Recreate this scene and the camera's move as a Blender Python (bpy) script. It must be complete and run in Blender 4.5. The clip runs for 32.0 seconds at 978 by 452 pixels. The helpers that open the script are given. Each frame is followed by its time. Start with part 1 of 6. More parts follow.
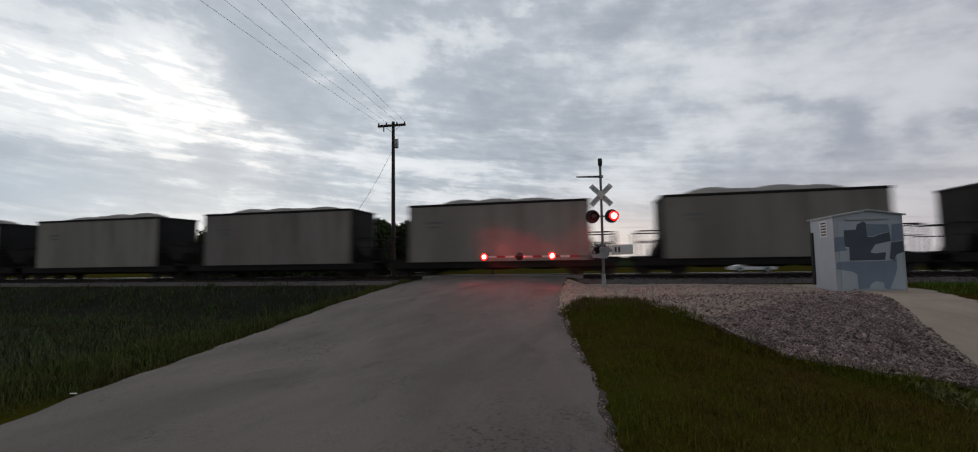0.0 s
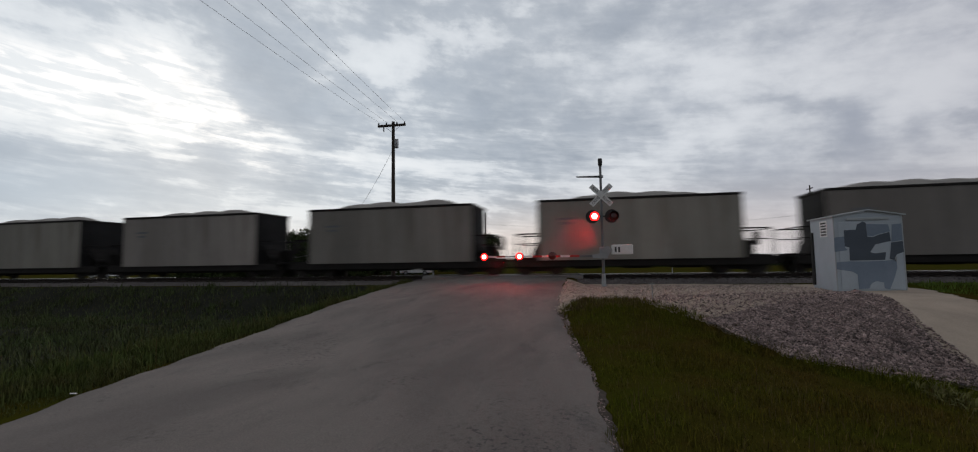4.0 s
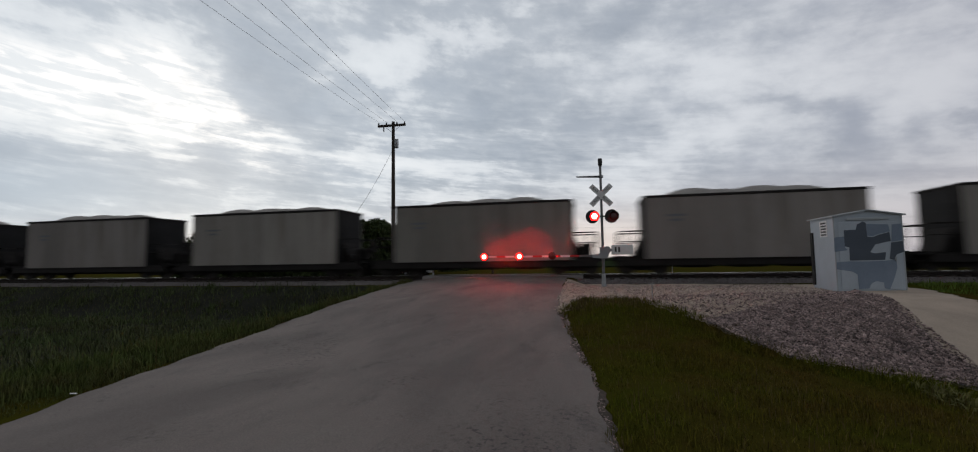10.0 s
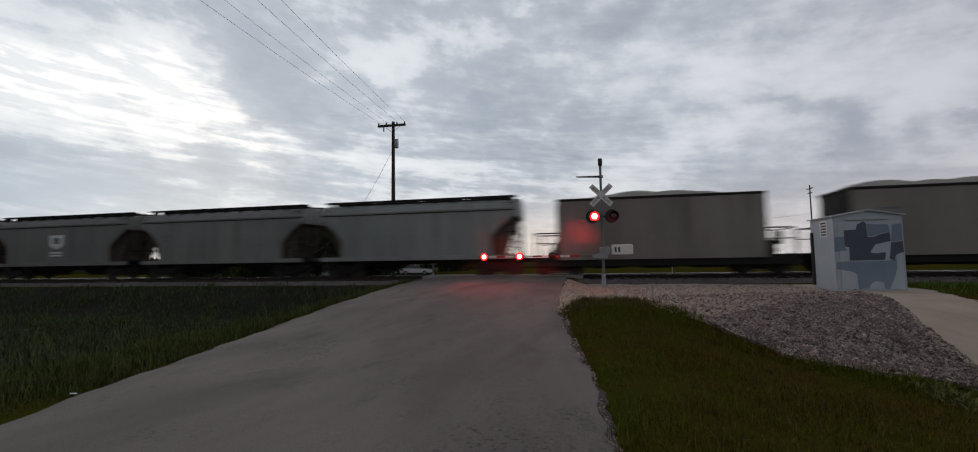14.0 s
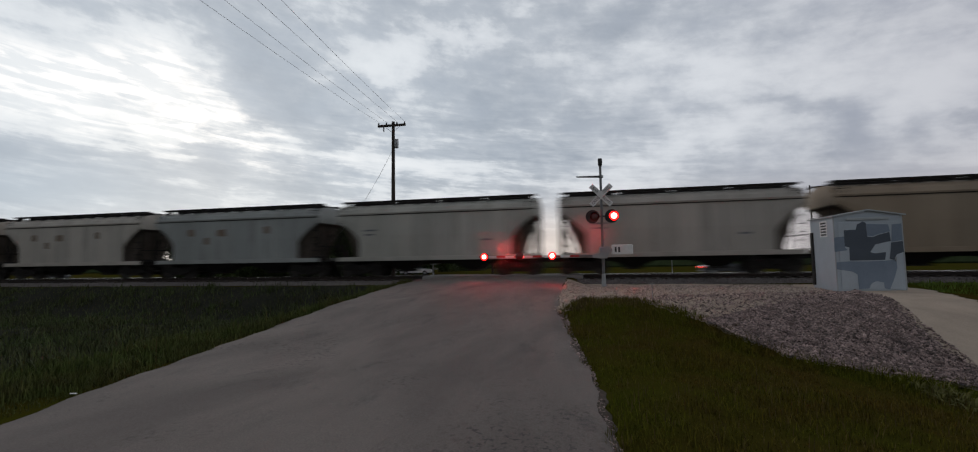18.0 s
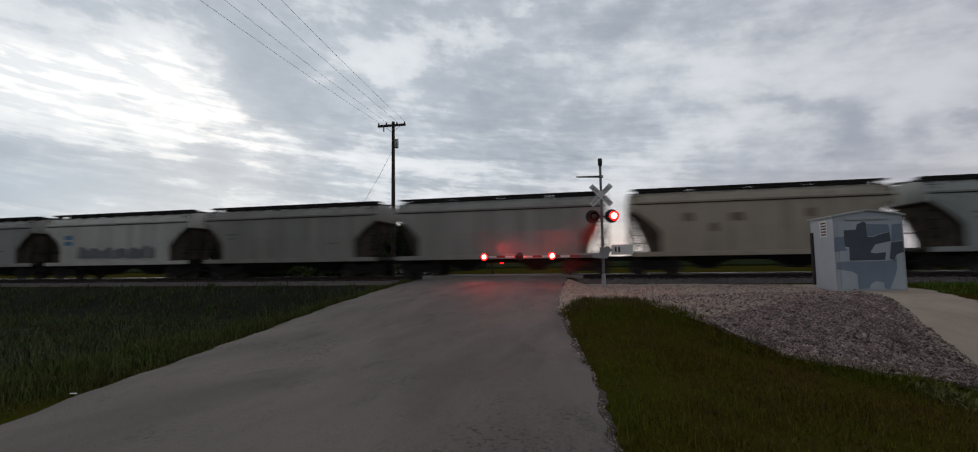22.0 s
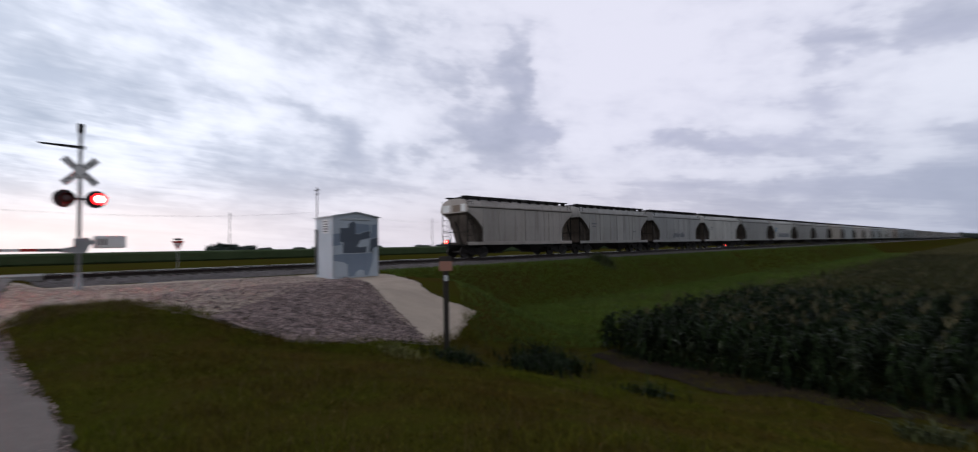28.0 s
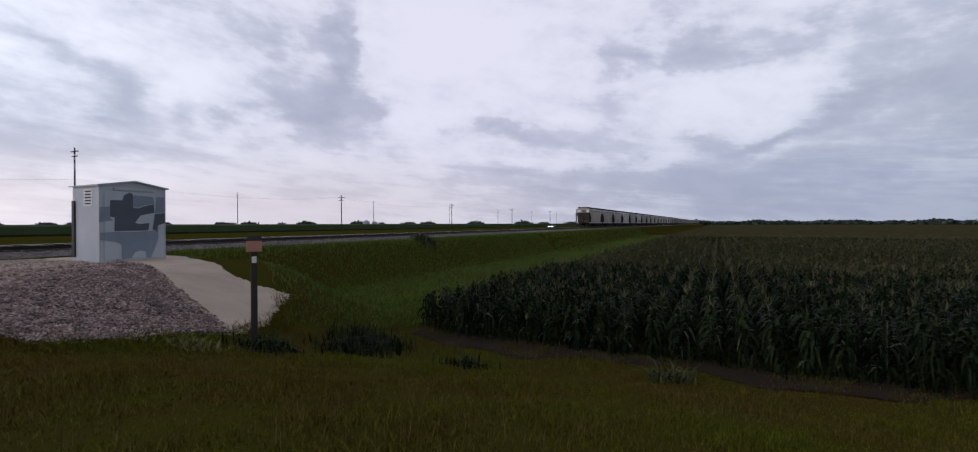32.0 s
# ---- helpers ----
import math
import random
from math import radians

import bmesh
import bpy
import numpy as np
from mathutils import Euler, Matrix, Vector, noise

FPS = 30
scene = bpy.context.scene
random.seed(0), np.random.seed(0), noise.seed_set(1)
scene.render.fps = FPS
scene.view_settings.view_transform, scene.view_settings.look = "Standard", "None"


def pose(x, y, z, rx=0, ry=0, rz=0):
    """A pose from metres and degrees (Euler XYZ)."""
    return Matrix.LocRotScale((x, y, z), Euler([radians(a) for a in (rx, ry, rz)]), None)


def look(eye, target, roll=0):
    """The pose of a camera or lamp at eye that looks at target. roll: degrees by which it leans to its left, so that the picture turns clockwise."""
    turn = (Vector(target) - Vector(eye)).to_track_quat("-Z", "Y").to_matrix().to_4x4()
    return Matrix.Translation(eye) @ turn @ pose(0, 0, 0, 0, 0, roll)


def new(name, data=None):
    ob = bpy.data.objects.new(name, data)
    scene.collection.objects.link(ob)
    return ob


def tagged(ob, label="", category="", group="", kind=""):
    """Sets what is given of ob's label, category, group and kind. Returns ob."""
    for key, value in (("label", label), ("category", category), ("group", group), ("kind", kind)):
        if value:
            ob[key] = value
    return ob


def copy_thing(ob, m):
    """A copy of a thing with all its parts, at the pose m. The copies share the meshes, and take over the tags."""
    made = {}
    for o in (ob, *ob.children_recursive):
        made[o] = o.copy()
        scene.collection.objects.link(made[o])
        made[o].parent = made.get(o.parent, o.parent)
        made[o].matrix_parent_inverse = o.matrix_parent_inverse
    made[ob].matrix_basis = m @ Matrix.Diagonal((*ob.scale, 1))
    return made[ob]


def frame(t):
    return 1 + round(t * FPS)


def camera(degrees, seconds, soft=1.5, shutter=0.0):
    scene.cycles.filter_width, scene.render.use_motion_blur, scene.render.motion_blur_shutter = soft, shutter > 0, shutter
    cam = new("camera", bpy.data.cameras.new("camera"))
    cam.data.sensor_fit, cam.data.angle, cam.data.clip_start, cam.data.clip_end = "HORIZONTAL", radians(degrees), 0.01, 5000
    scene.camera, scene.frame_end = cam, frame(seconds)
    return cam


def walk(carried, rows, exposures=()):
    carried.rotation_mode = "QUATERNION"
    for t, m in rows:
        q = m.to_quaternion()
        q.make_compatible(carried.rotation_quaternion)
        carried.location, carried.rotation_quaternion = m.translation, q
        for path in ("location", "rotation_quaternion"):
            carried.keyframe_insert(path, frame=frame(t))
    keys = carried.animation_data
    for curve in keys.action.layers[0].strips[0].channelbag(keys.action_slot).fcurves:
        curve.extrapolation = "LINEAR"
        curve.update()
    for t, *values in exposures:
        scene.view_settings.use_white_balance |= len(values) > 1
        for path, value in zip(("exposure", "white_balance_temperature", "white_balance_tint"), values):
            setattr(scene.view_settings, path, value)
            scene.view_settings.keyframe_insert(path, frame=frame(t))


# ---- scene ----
# The world's x runs along the track, y away from the camera across it; the camera's feet are near the origin.
cam = camera(92.56, 32.0, 1.1, 0.8)
EYE = 1.7
TURNS = [
    (0.0, 12.35, 4.14, 0.91), (24.6, 12.35, 4.14, 0.91), (25.6, 11.9, 4.12, 0.95), (26.1, 7.6, 4.0, 1.3),
    (26.5, -0.71, 3.87, 1.7), (26.9, -14.87, 3.48, 1.6), (27.4, -30.21, 2.9, 1.2), (28.0, -42.56, 2.37, 1.03),
    (28.5, -48.02, 1.7, 1.0), (29.0, -49.89, 1.2, 0.66), (29.5, -52.56, 0.85, 0.35), (30.0, -56.13, 0.53, 0.3),
    (30.5, -58.21, 0.22, 0.35), (31.0, -60.8, 0.04, 0.27), (31.5, -62.58, -0.19, 0.24), (32.0, -63.92, -0.29, 0.13)]
walk(cam, [(t, pose(0, 0, EYE, 90 + p, r, w)) for t, w, p, r in TURNS],
     exposures=[(0, 0.08, 6640, 12), (26.0, 0.08, 6640, 12), (26.6, 0.32, 6640, 12), (27.0, 0.42, 6600, 13), (28.0, 0.57, 6330, 17), (29.0, 0.55, 6310, 18), (30.0, 0.56, 6300, 18), (32.0, 0.52, 6280, 18)])


# ---- light ----
def az_el(az, el):
    a, e = radians(az), radians(el)
    return Vector((math.sin(a) * math.cos(e), math.cos(a) * math.cos(e), math.sin(e)))


class Net:
    """Short calls for building node trees."""

    def __init__(self, tree):
        self.t = tree
        tree.nodes.clear()

    def n(self, kind, **props):
        node = self.t.nodes.new(kind)
        for key, value in props.items():
            if key == "op":
                node.operation = value
            elif key == "blend":
                node.blend_type = value
        return node

    def put(self, socket, value):
        if isinstance(value, bpy.types.NodeSocket):
            self.t.links.new(value, socket)
        else:
            socket.default_value = value

    def math(self, op, a, b=0.0, c=None, clamp=False):
        m = self.n("ShaderNodeMath", op=op)
        m.use_clamp = clamp
        self.put(m.inputs[0], a), self.put(m.inputs[1], b)
        if c is not None:
            self.put(m.inputs[2], c)
        return m.outputs[0]

    def vmath(self, op, a, b=(0, 0, 0), out=0):
        m = self.n("ShaderNodeVectorMath", op=op)
        self.put(m.inputs[0], a), self.put(m.inputs[1], b)
        return m.outputs[out]

    def mix(self, fac, a, b, blend="MIX"):
        m = self.n("ShaderNodeMix")
        m.data_type, m.blend_type = "RGBA", blend
        self.put(m.inputs[0], fac), self.put(m.inputs[6], a), self.put(m.inputs[7], b)
        return m.outputs[2]

    def ramp(self, x, lo, hi, a=0.0, b=1.0):
        m = self.n("ShaderNodeMapRange")
        m.interpolation_type = "SMOOTHSTEP"
        self.put(m.inputs[0], x)
        for i, v in enumerate((lo, hi, a, b)):
            self.put(m.inputs[1 + i], v)
        return m.outputs[0]

    def noise(self, vec, scale, detail=4.0, rough=0.55, warp=0.0):
        m = self.n("ShaderNodeTexNoise")
        self.put(m.inputs["Vector"], vec)
        for key, v in (("Scale", scale), ("Detail", detail), ("Roughness", rough), ("Distortion", warp)):
            m.inputs[key].default_value = v
        return m.outputs["Fac"]

    def scaled(self, vec, s, off=(0, 0, 0)):
        return self.vmath("ADD", self.vmath("MULTIPLY", vec, s), off)


def rgb(r, g, b):
    return (r, g, b, 1.0)


SUN_AZ, SUN_EL = -44.0, 15.0


def sky():
    world = bpy.data.worlds.new("sky")
    scene.world = world
    world.use_nodes = True
    k = Net(world.node_tree)
    co = k.n("ShaderNodeTexCoord").outputs["Generated"]
    d = k.vmath("NORMALIZE", co)
    sep = k.n("ShaderNodeSeparateXYZ")
    k.put(sep.inputs[0], d)
    az = k.math("MULTIPLY", k.math("ARCTAN2", sep.outputs[0], sep.outputs[1]), 57.2958)
    el = k.math("MULTIPLY", k.math("ARCSINE", sep.outputs[2]), 57.2958)

    def bank(a0, e0, wide, high, slope=0.0, az=az, el=el):
        """A soft oval in the sky, 1 at its heart."""
        a = k.math("SUBTRACT", az, a0)
        e = k.math("ADD", k.math("SUBTRACT", el, e0), k.math("MULTIPLY", a, -slope))
        a, e = k.math("DIVIDE", a, wide), k.math("DIVIDE", e, high)
        r = k.math("ADD", k.math("MULTIPLY", a, a), k.math("MULTIPLY", e, e))
        return k.math("EXPONENT", k.math("MULTIPLY", r, -1.0))

    def times(x, f):
        return k.math("MULTIPLY", x, f)

    def plus(*xs):
        out = xs[0]
        for x in xs[1:]:
            out = k.math("ADD", out, x)
        return out

    def chart(ka, ke, slope, off):
        """The sky by bearing and height, stretched and tilted."""
        c = k.n("ShaderNodeCombineXYZ")
        e = k.math("ADD", el, k.math("MULTIPLY", k.math("ADD", az, 45.0), slope))
        k.put(c.inputs[0], times(az, ka)), k.put(c.inputs[1], times(e, ke))
        c.inputs[2].default_value = off
        return c.outputs[0]

    # bearings and heights stirred by two sizes of turbulence, so that banks of cloud get torn, lumpy outlines
    stir = k.n("ShaderNodeTexNoise")
    k.put(stir.inputs["Vector"], chart(0.065, 0.105, 0.0, 2.6))
    stir.inputs["Scale"].default_value, stir.inputs["Detail"].default_value, stir.inputs["Roughness"].default_value = 1.0, 7.0, 0.56
    split = k.n("ShaderNodeSeparateColor")
    k.put(split.inputs[0], stir.outputs["Color"])
    az_s = k.math("ADD", az, times(k.math("SUBTRACT", split.outputs[0], 0.5), 34.0))
    el_s = k.math("ADD", el, times(k.math("SUBTRACT", split.outputs[1], 0.5), 17.0))

    def torn(a0, e0, wide, high, slope=0.0):
        return bank(a0, e0, wide, high, slope, az_s, el_s)

    mass = k.noise(chart(0.050, 0.095, 0.06, 4.3), 1.0, 8.0, 0.52)
    lit_side = k.noise(k.vmath("ADD", chart(0.050, 0.095, 0.06, 4.3), (-0.07, 0.10, 0.0)), 1.0, 8.0, 0.52)
    flank = k.math("SUBTRACT", mass, lit_side)
    puff = k.noise(chart(0.16, 0.28, 0.10, 9.1), 1.0, 7.0, 0.55)
    streak = k.noise(chart(0.05, 0.42, 0.12, 1.7), 1.0, 6.0, 0.52, 0.25)
    fine = k.noise(chart(0.30, 0.95, 0.12, 7.7), 1.0, 5.0, 0.55, 0.3)
    wisp = k.noise(chart(0.13, 1.15, 0.07, 3.9), 1.0, 8.0, 0.60, 0.5)
    tuft = k.noise(chart(0.36, 0.62, 0.12, 5.2), 1.0, 8.0, 0.60, 0.3)
    west = k.ramp(az, -8, 28, 1.0, 0.0)
    low = k.math("ADD", k.math("MULTIPLY", west, k.ramp(el, 9, 22, 0.9, 0.0)), k.math("MULTIPLY", k.math("SUBTRACT", 1.0, west), k.ramp(el, 3, 11, 0.75, 0.0)))
    high_part = plus(times(mass, 0.42), times(puff, 0.33), times(fine, 0.08), 0.085)
    low_part = plus(times(streak, 0.44), times(mass, 0.30), times(fine, 0.26))
    thick = k.math("ADD", k.math("MULTIPLY", high_part, k.math("SUBTRACT", 1.0, low)), k.math("MULTIPLY", low_part, low))
    shine = torn(-47, 15.4, 15, 3.2, -0.19)
    DARKER = ((-37, 22, 10, 5, -0.5, 0.11), (-4, 20, 10, 6, -0.3, 0.07), (-8, 30, 26, 8, 0, 0.09), (20, 15.5, 9, 2.8, -0.7, 0.08), (22.3, 12.1, 3.2, 1.4, 0, 0.06),
              (33.5, 12, 2.6, 2.6, 0, 0.09), (22, 7, 12, 1.9, -0.05, 0.11), (-55, 7.5, 18, 3.6, 0, 0.14), (-32, 8.0, 14, 2.6, 0, 0.09), (48, 19.5, 2.6, 5, 0.3, 0.13),
              (43, 13, 4.6, 3.2, 0.2, 0.17), (46, 9.3, 5, 1.6, 0, 0.08), (63, 9.7, 7, 1.2, 0.05, 0.11), (82, 17.2, 9, 2.2, 0.25, 0.10), (98, 19.5, 9, 1.8, 0.2, 0.07),
              (97, 10.3, 11, 1.1, 0.1, 0.15), (88, 5.0, 26, 1.7, 0.09, 0.12))
    LIGHTER = ((-23, 22, 3.5, 1.8, -0.3, 0.10), (-15, 25.5, 3, 1.6, 0, 0.08), (-54, 20, 7, 3, 0, 0.08), (-26, 12.2, 9, 2.5, -0.35, 0.09), (9.7, 13.2, 8, 2.8, 0.2, 0.09),
               (27, 18.5, 7, 3, 0, 0.08), (32, 14.5, 5, 3, 0, 0.06), (57.5, 22.5, 13, 7, 0, 0.12), (53.6, 12.7, 5, 3, 0, 0.10), (66, 14.7, 8, 3, 0, 0.10),
               (90, 15, 8, 2.2, 0.1, 0.10), (100, 14.5, 6, 2, 0.1, 0.09), (78, 22, 14, 3, 0, 0.07), (85, 27, 40, 5, 0, 0.06), (16, 20.5, 5, 3, 0, 0.06), (70, 6.6, 12, 1.2, 0.05, 0.08))
    thick = plus(thick, k.math("MULTIPLY", k.math("SUBTRACT", wisp, 0.5), k.math("ADD", 0.06, times(low, 0.34))), times(k.math("SUBTRACT", tuft, 0.5), 0.13))
    thick = k.math("ADD", thick, times(shine, -0.13))
    for a0, e0, wide, high, slope, f in DARKER:
        thick = k.math("ADD", thick, times(torn(a0, e0, wide, high, slope), f))
    for a0, e0, wide, high, slope, f in LIGHTER:
        thick = k.math("ADD", thick, times(torn(a0, e0, wide, high, slope), -f))
    shine = k.math("MULTIPLY", shine, k.ramp(plus(times(fine, 0.35), times(streak, 0.25), times(wisp, 0.40)), 0.43, 0.53, 1.0, 0.10))
    thick = k.math("SUBTRACT", thick, times(flank, 0.55))
    gentle = k.math("MULTIPLY", k.ramp(az, -14, 4, 0.0, 0.8), k.ramp(az, 30, 40, 1.0, 0.35))
    crisp = k.math("ADD", k.math("MULTIPLY", k.ramp(thick, 0.47, 0.55), k.math("SUBTRACT", 1.0, gentle)), k.math("MULTIPLY", k.ramp(thick, 0.38, 0.66), gentle))
    cover = plus(times(k.ramp(thick, 0.36, 0.68), 0.72), times(crisp, 0.28))
    glow = bank(-45, 14, 30, 17)
    light = k.mix(glow, rgb(0.69, 0.74, 0.785), rgb(0.755, 0.825, 0.87))
    light = k.mix(shine, light, rgb(1.2, 1.19, 1.16))
    light = k.mix(bank(60, 20, 32, 26), light, rgb(0.715, 0.732, 0.80))
    dark = k.mix(glow, rgb(0.33, 0.38, 0.44), rgb(0.375, 0.455, 0.54))
    dark = k.mix(bank(66, 14, 40, 30), dark, rgb(0.405, 0.432, 0.53))
    dark = k.mix(1.0, dark, k.mix(k.ramp(puff, 0.3, 0.7), rgb(0.90, 0.91, 0.92), rgb(1.10, 1.09, 1.08)), "MULTIPLY")
    cloud = k.mix(cover, light, dark)
    # clearer blue air under the cloud, left of the sunset
    cloud = k.mix(times(bank(-52, 6, 22, 3.6), 0.42), cloud, rgb(0.47, 0.60, 0.72))
    # pale, warm air low over the land, strongest beside the sun
    warm = bank(0, 1.5, 22, 4.2)
    cloud = k.mix(times(warm, 0.75), cloud, rgb(0.84, 0.73, 0.655))
    east = bank(106, 1.5, 36, 6.0)
    cloud = k.mix(times(east, 0.8), cloud, rgb(0.285, 0.34, 0.45))
    rose = bank(40, 1.5, 30, 5.5)
    cloud = k.mix(times(rose, 0.7), cloud, rgb(0.62, 0.575, 0.60))
    # the sky grows dimmer overhead and away from the sunset
    dim = k.math("MULTIPLY", k.math("MULTIPLY", k.ramp(el, 34, 62, 1.0, 0.36), k.ramp(az, 4, 46, 1.0, 0.78)), k.ramp(k.math("ABSOLUTE", k.math("SUBTRACT", az, 26)), 100, 150, 1.0, 0.40))
    cloud = k.mix(1.0, cloud, k.mix(dim, rgb(0, 0, 0), rgb(1, 1, 1)), "MULTIPLY")
    nish = k.n("ShaderNodeTexSky")
    nish.sky_type, nish.sun_disc = "NISHITA", False
    nish.sun_elevation, nish.sun_rotation = radians(SUN_EL), radians(SUN_AZ)
    clear = k.mix(1.0, nish.outputs[0], rgb(0.06, 0.06, 0.06), "MULTIPLY")
    col = k.mix(0.93, clear, cloud)
    bg = k.n("ShaderNodeBackground")
    k.put(bg.inputs[0], col)
    bg.inputs[1].default_value = 1.0
    out = k.n("ShaderNodeOutputWorld")
    k.t.links.new(bg.outputs[0], out.inputs[0])


sky()
sun = new("sun", bpy.data.lights.new("sun", "SUN"))
sun.data.energy, sun.data.angle, sun.data.color = 0.25, radians(25), (1.0, 0.93, 0.85)
sun.matrix_world = look(az_el(SUN_AZ, SUN_EL) * 80, (0, 0, 0))


# ---- materials ----
def surface(name, base, dark=None, rough=0.8, metal=0.0, scale=2.0, fine=40.0, bump=0.0, bump_scale=60.0,
            spread=1.0, tinted=False, vary=0.0, stretch=(1, 1, 1), island=0.0, coat=0.0, spec=0.5, panel=0.0):
    """A procedural surface: two colours mixed by stains and grain, with relief."""
    m = bpy.data.materials.new(name)
    m.use_nodes = True
    k = Net(m.node_tree)
    co = k.scaled(k.n("ShaderNodeTexCoord").outputs["Object"], stretch)
    dark = dark or tuple(c * 0.6 for c in base)
    a = k.noise(co, scale, 5.0, 0.6, 0.4)
    b = k.noise(co, fine, 3.0, 0.6)
    f = k.ramp(k.math("ADD", k.math("MULTIPLY", a, 0.65), k.math("MULTIPLY", b, 0.35)), 0.5 - 0.22 * spread, 0.5 + 0.22 * spread)
    col = k.mix(f, rgb(*dark), rgb(*base))
    info = k.n("ShaderNodeObjectInfo")
    if tinted:
        col = k.mix(1.0, col, info.outputs["Color"], "MULTIPLY")
    if vary:
        col = k.mix(1.0, col, k.mix(info.outputs["Random"], rgb(1 - vary, 1 - vary, 1 - vary), rgb(1 + vary, 1 + vary * .9, 1 + vary * .8)), "MULTIPLY")
    if island:
        geo = k.n("ShaderNodeNewGeometry")
        col = k.mix(1.0, col, k.mix(geo.outputs["Random Per Island"], rgb(1 - island, 1 - island, 1 - island), rgb(1 + island, 1 + island, 1 + island)), "MULTIPLY")
    if panel:
        # sheets welded side by side: each a little different, with a dark seam and grime running down
        raw = k.n("ShaderNodeSeparateXYZ")
        k.put(raw.inputs[0], k.n("ShaderNodeTexCoord").outputs["Object"])
        along_x = k.math("DIVIDE", raw.outputs[0], panel)
        number = k.math("ADD", k.math("FLOOR", along_x), k.math("MULTIPLY", info.outputs["Random"], 90.0))
        white = k.n("ShaderNodeTexWhiteNoise")
        white.noise_dimensions = "1D"
        k.put(white.inputs["W"], number)
        col = k.mix(1.0, col, k.mix(white.outputs[0], rgb(0.90, 0.90, 0.90), rgb(1.08, 1.07, 1.06)), "MULTIPLY")
        seam = k.ramp(k.math("ABSOLUTE", k.math("SUBTRACT", k.math("FRACT", along_x), 0.5)), 0.47, 0.5)
        seam = k.math("MULTIPLY", seam, k.ramp(a, 0.35, 0.6, 0.15, 0.45))
        col = k.mix(seam, col, rgb(0.05, 0.045, 0.04))
        shifted = k.vmath("ADD", k.n("ShaderNodeTexCoord").outputs["Object"], (3.3, 0, 0))
        runs = k.noise(k.scaled(shifted, (2.6, 2.6, 0.16)), 1.0, 5.0, 0.6)
        col = k.mix(k.math("MULTIPLY", k.ramp(runs, 0.52, 0.72), 0.5), col, k.mix(1.0, col, rgb(0.45, 0.40, 0.36), "MULTIPLY"))
    p = k.n("ShaderNodeBsdfPrincipled")
    k.put(p.inputs["Base Color"], col)
    k.put(p.inputs["Roughness"], k.ramp(b, 0.3, 0.7, max(0.05, rough - 0.12), min(1.0, rough + 0.1)))
    p.inputs["Metallic"].default_value = metal
    p.inputs["Coat Weight"].default_value = coat
    p.inputs["Specular IOR Level"].default_value = spec
    if bump:
        bp = k.n("ShaderNodeBump")
        bp.inputs["Strength"].default_value = bump
        bp.inputs["Distance"].default_value = 0.02
        k.put(bp.inputs["Height"], k.noise(co, bump_scale, 4.0, 0.6))
        k.put(p.inputs["Normal"], bp.outputs[0])
    out = k.n("ShaderNodeOutputMaterial")
    k.t.links.new(p.outputs[0], out.inputs[0])
    return m


def glowing(name, colour, strength):
    m = bpy.data.materials.new(name)
    m.use_nodes = True
    k = Net(m.node_tree)
    e = k.n("ShaderNodeEmission")
    e.inputs[0].default_value, e.inputs[1].default_value = rgb(*colour), strength
    out = k.n("ShaderNodeOutputMaterial")
    k.t.links.new(e.outputs[0], out.inputs[0])
    return m


def lens_light(name, radius, heart, rim):
    """A lit red lens: a hot heart where the bulb sits, deep red round it."""
    m = bpy.data.materials.new(name)
    m.use_nodes = True
    k = Net(m.node_tree)
    co = k.vmath("MULTIPLY", k.n("ShaderNodeTexCoord").outputs["Object"], (1, 0, 1))
    r = k.math("DIVIDE", k.vmath("LENGTH", co, out=1), radius)
    f = k.ramp(r, 0.42, 0.72)
    e = k.n("ShaderNodeEmission")
    k.put(e.inputs[0], k.mix(f, rgb(1.0, 0.045, 0.03), rgb(1.0, 0.006, 0.006)))
    k.put(e.inputs[1], k.math("ADD", rim, k.math("MULTIPLY", k.math("SUBTRACT", 1.0, f), heart)))
    out = k.n("ShaderNodeOutputMaterial")
    k.t.links.new(e.outputs[0], out.inputs[0])
    return m


def glass(name, colour):
    m = bpy.data.materials.new(name)
    m.use_nodes = True
    p = m.node_tree.nodes["Principled BSDF"]
    p.inputs["Base Color"].default_value, p.inputs["Roughness"].default_value = rgb(*colour), 0.05
    p.inputs["Coat Weight"].default_value = 0.6
    return m


GRASS_SOIL = surface("grass_soil", (0.050, 0.054, 0.007), (0.056, 0.040, 0.010), 1.0, 0, 0.22, 1.3, 0.6, 25, spec=0.0, spread=0.65)


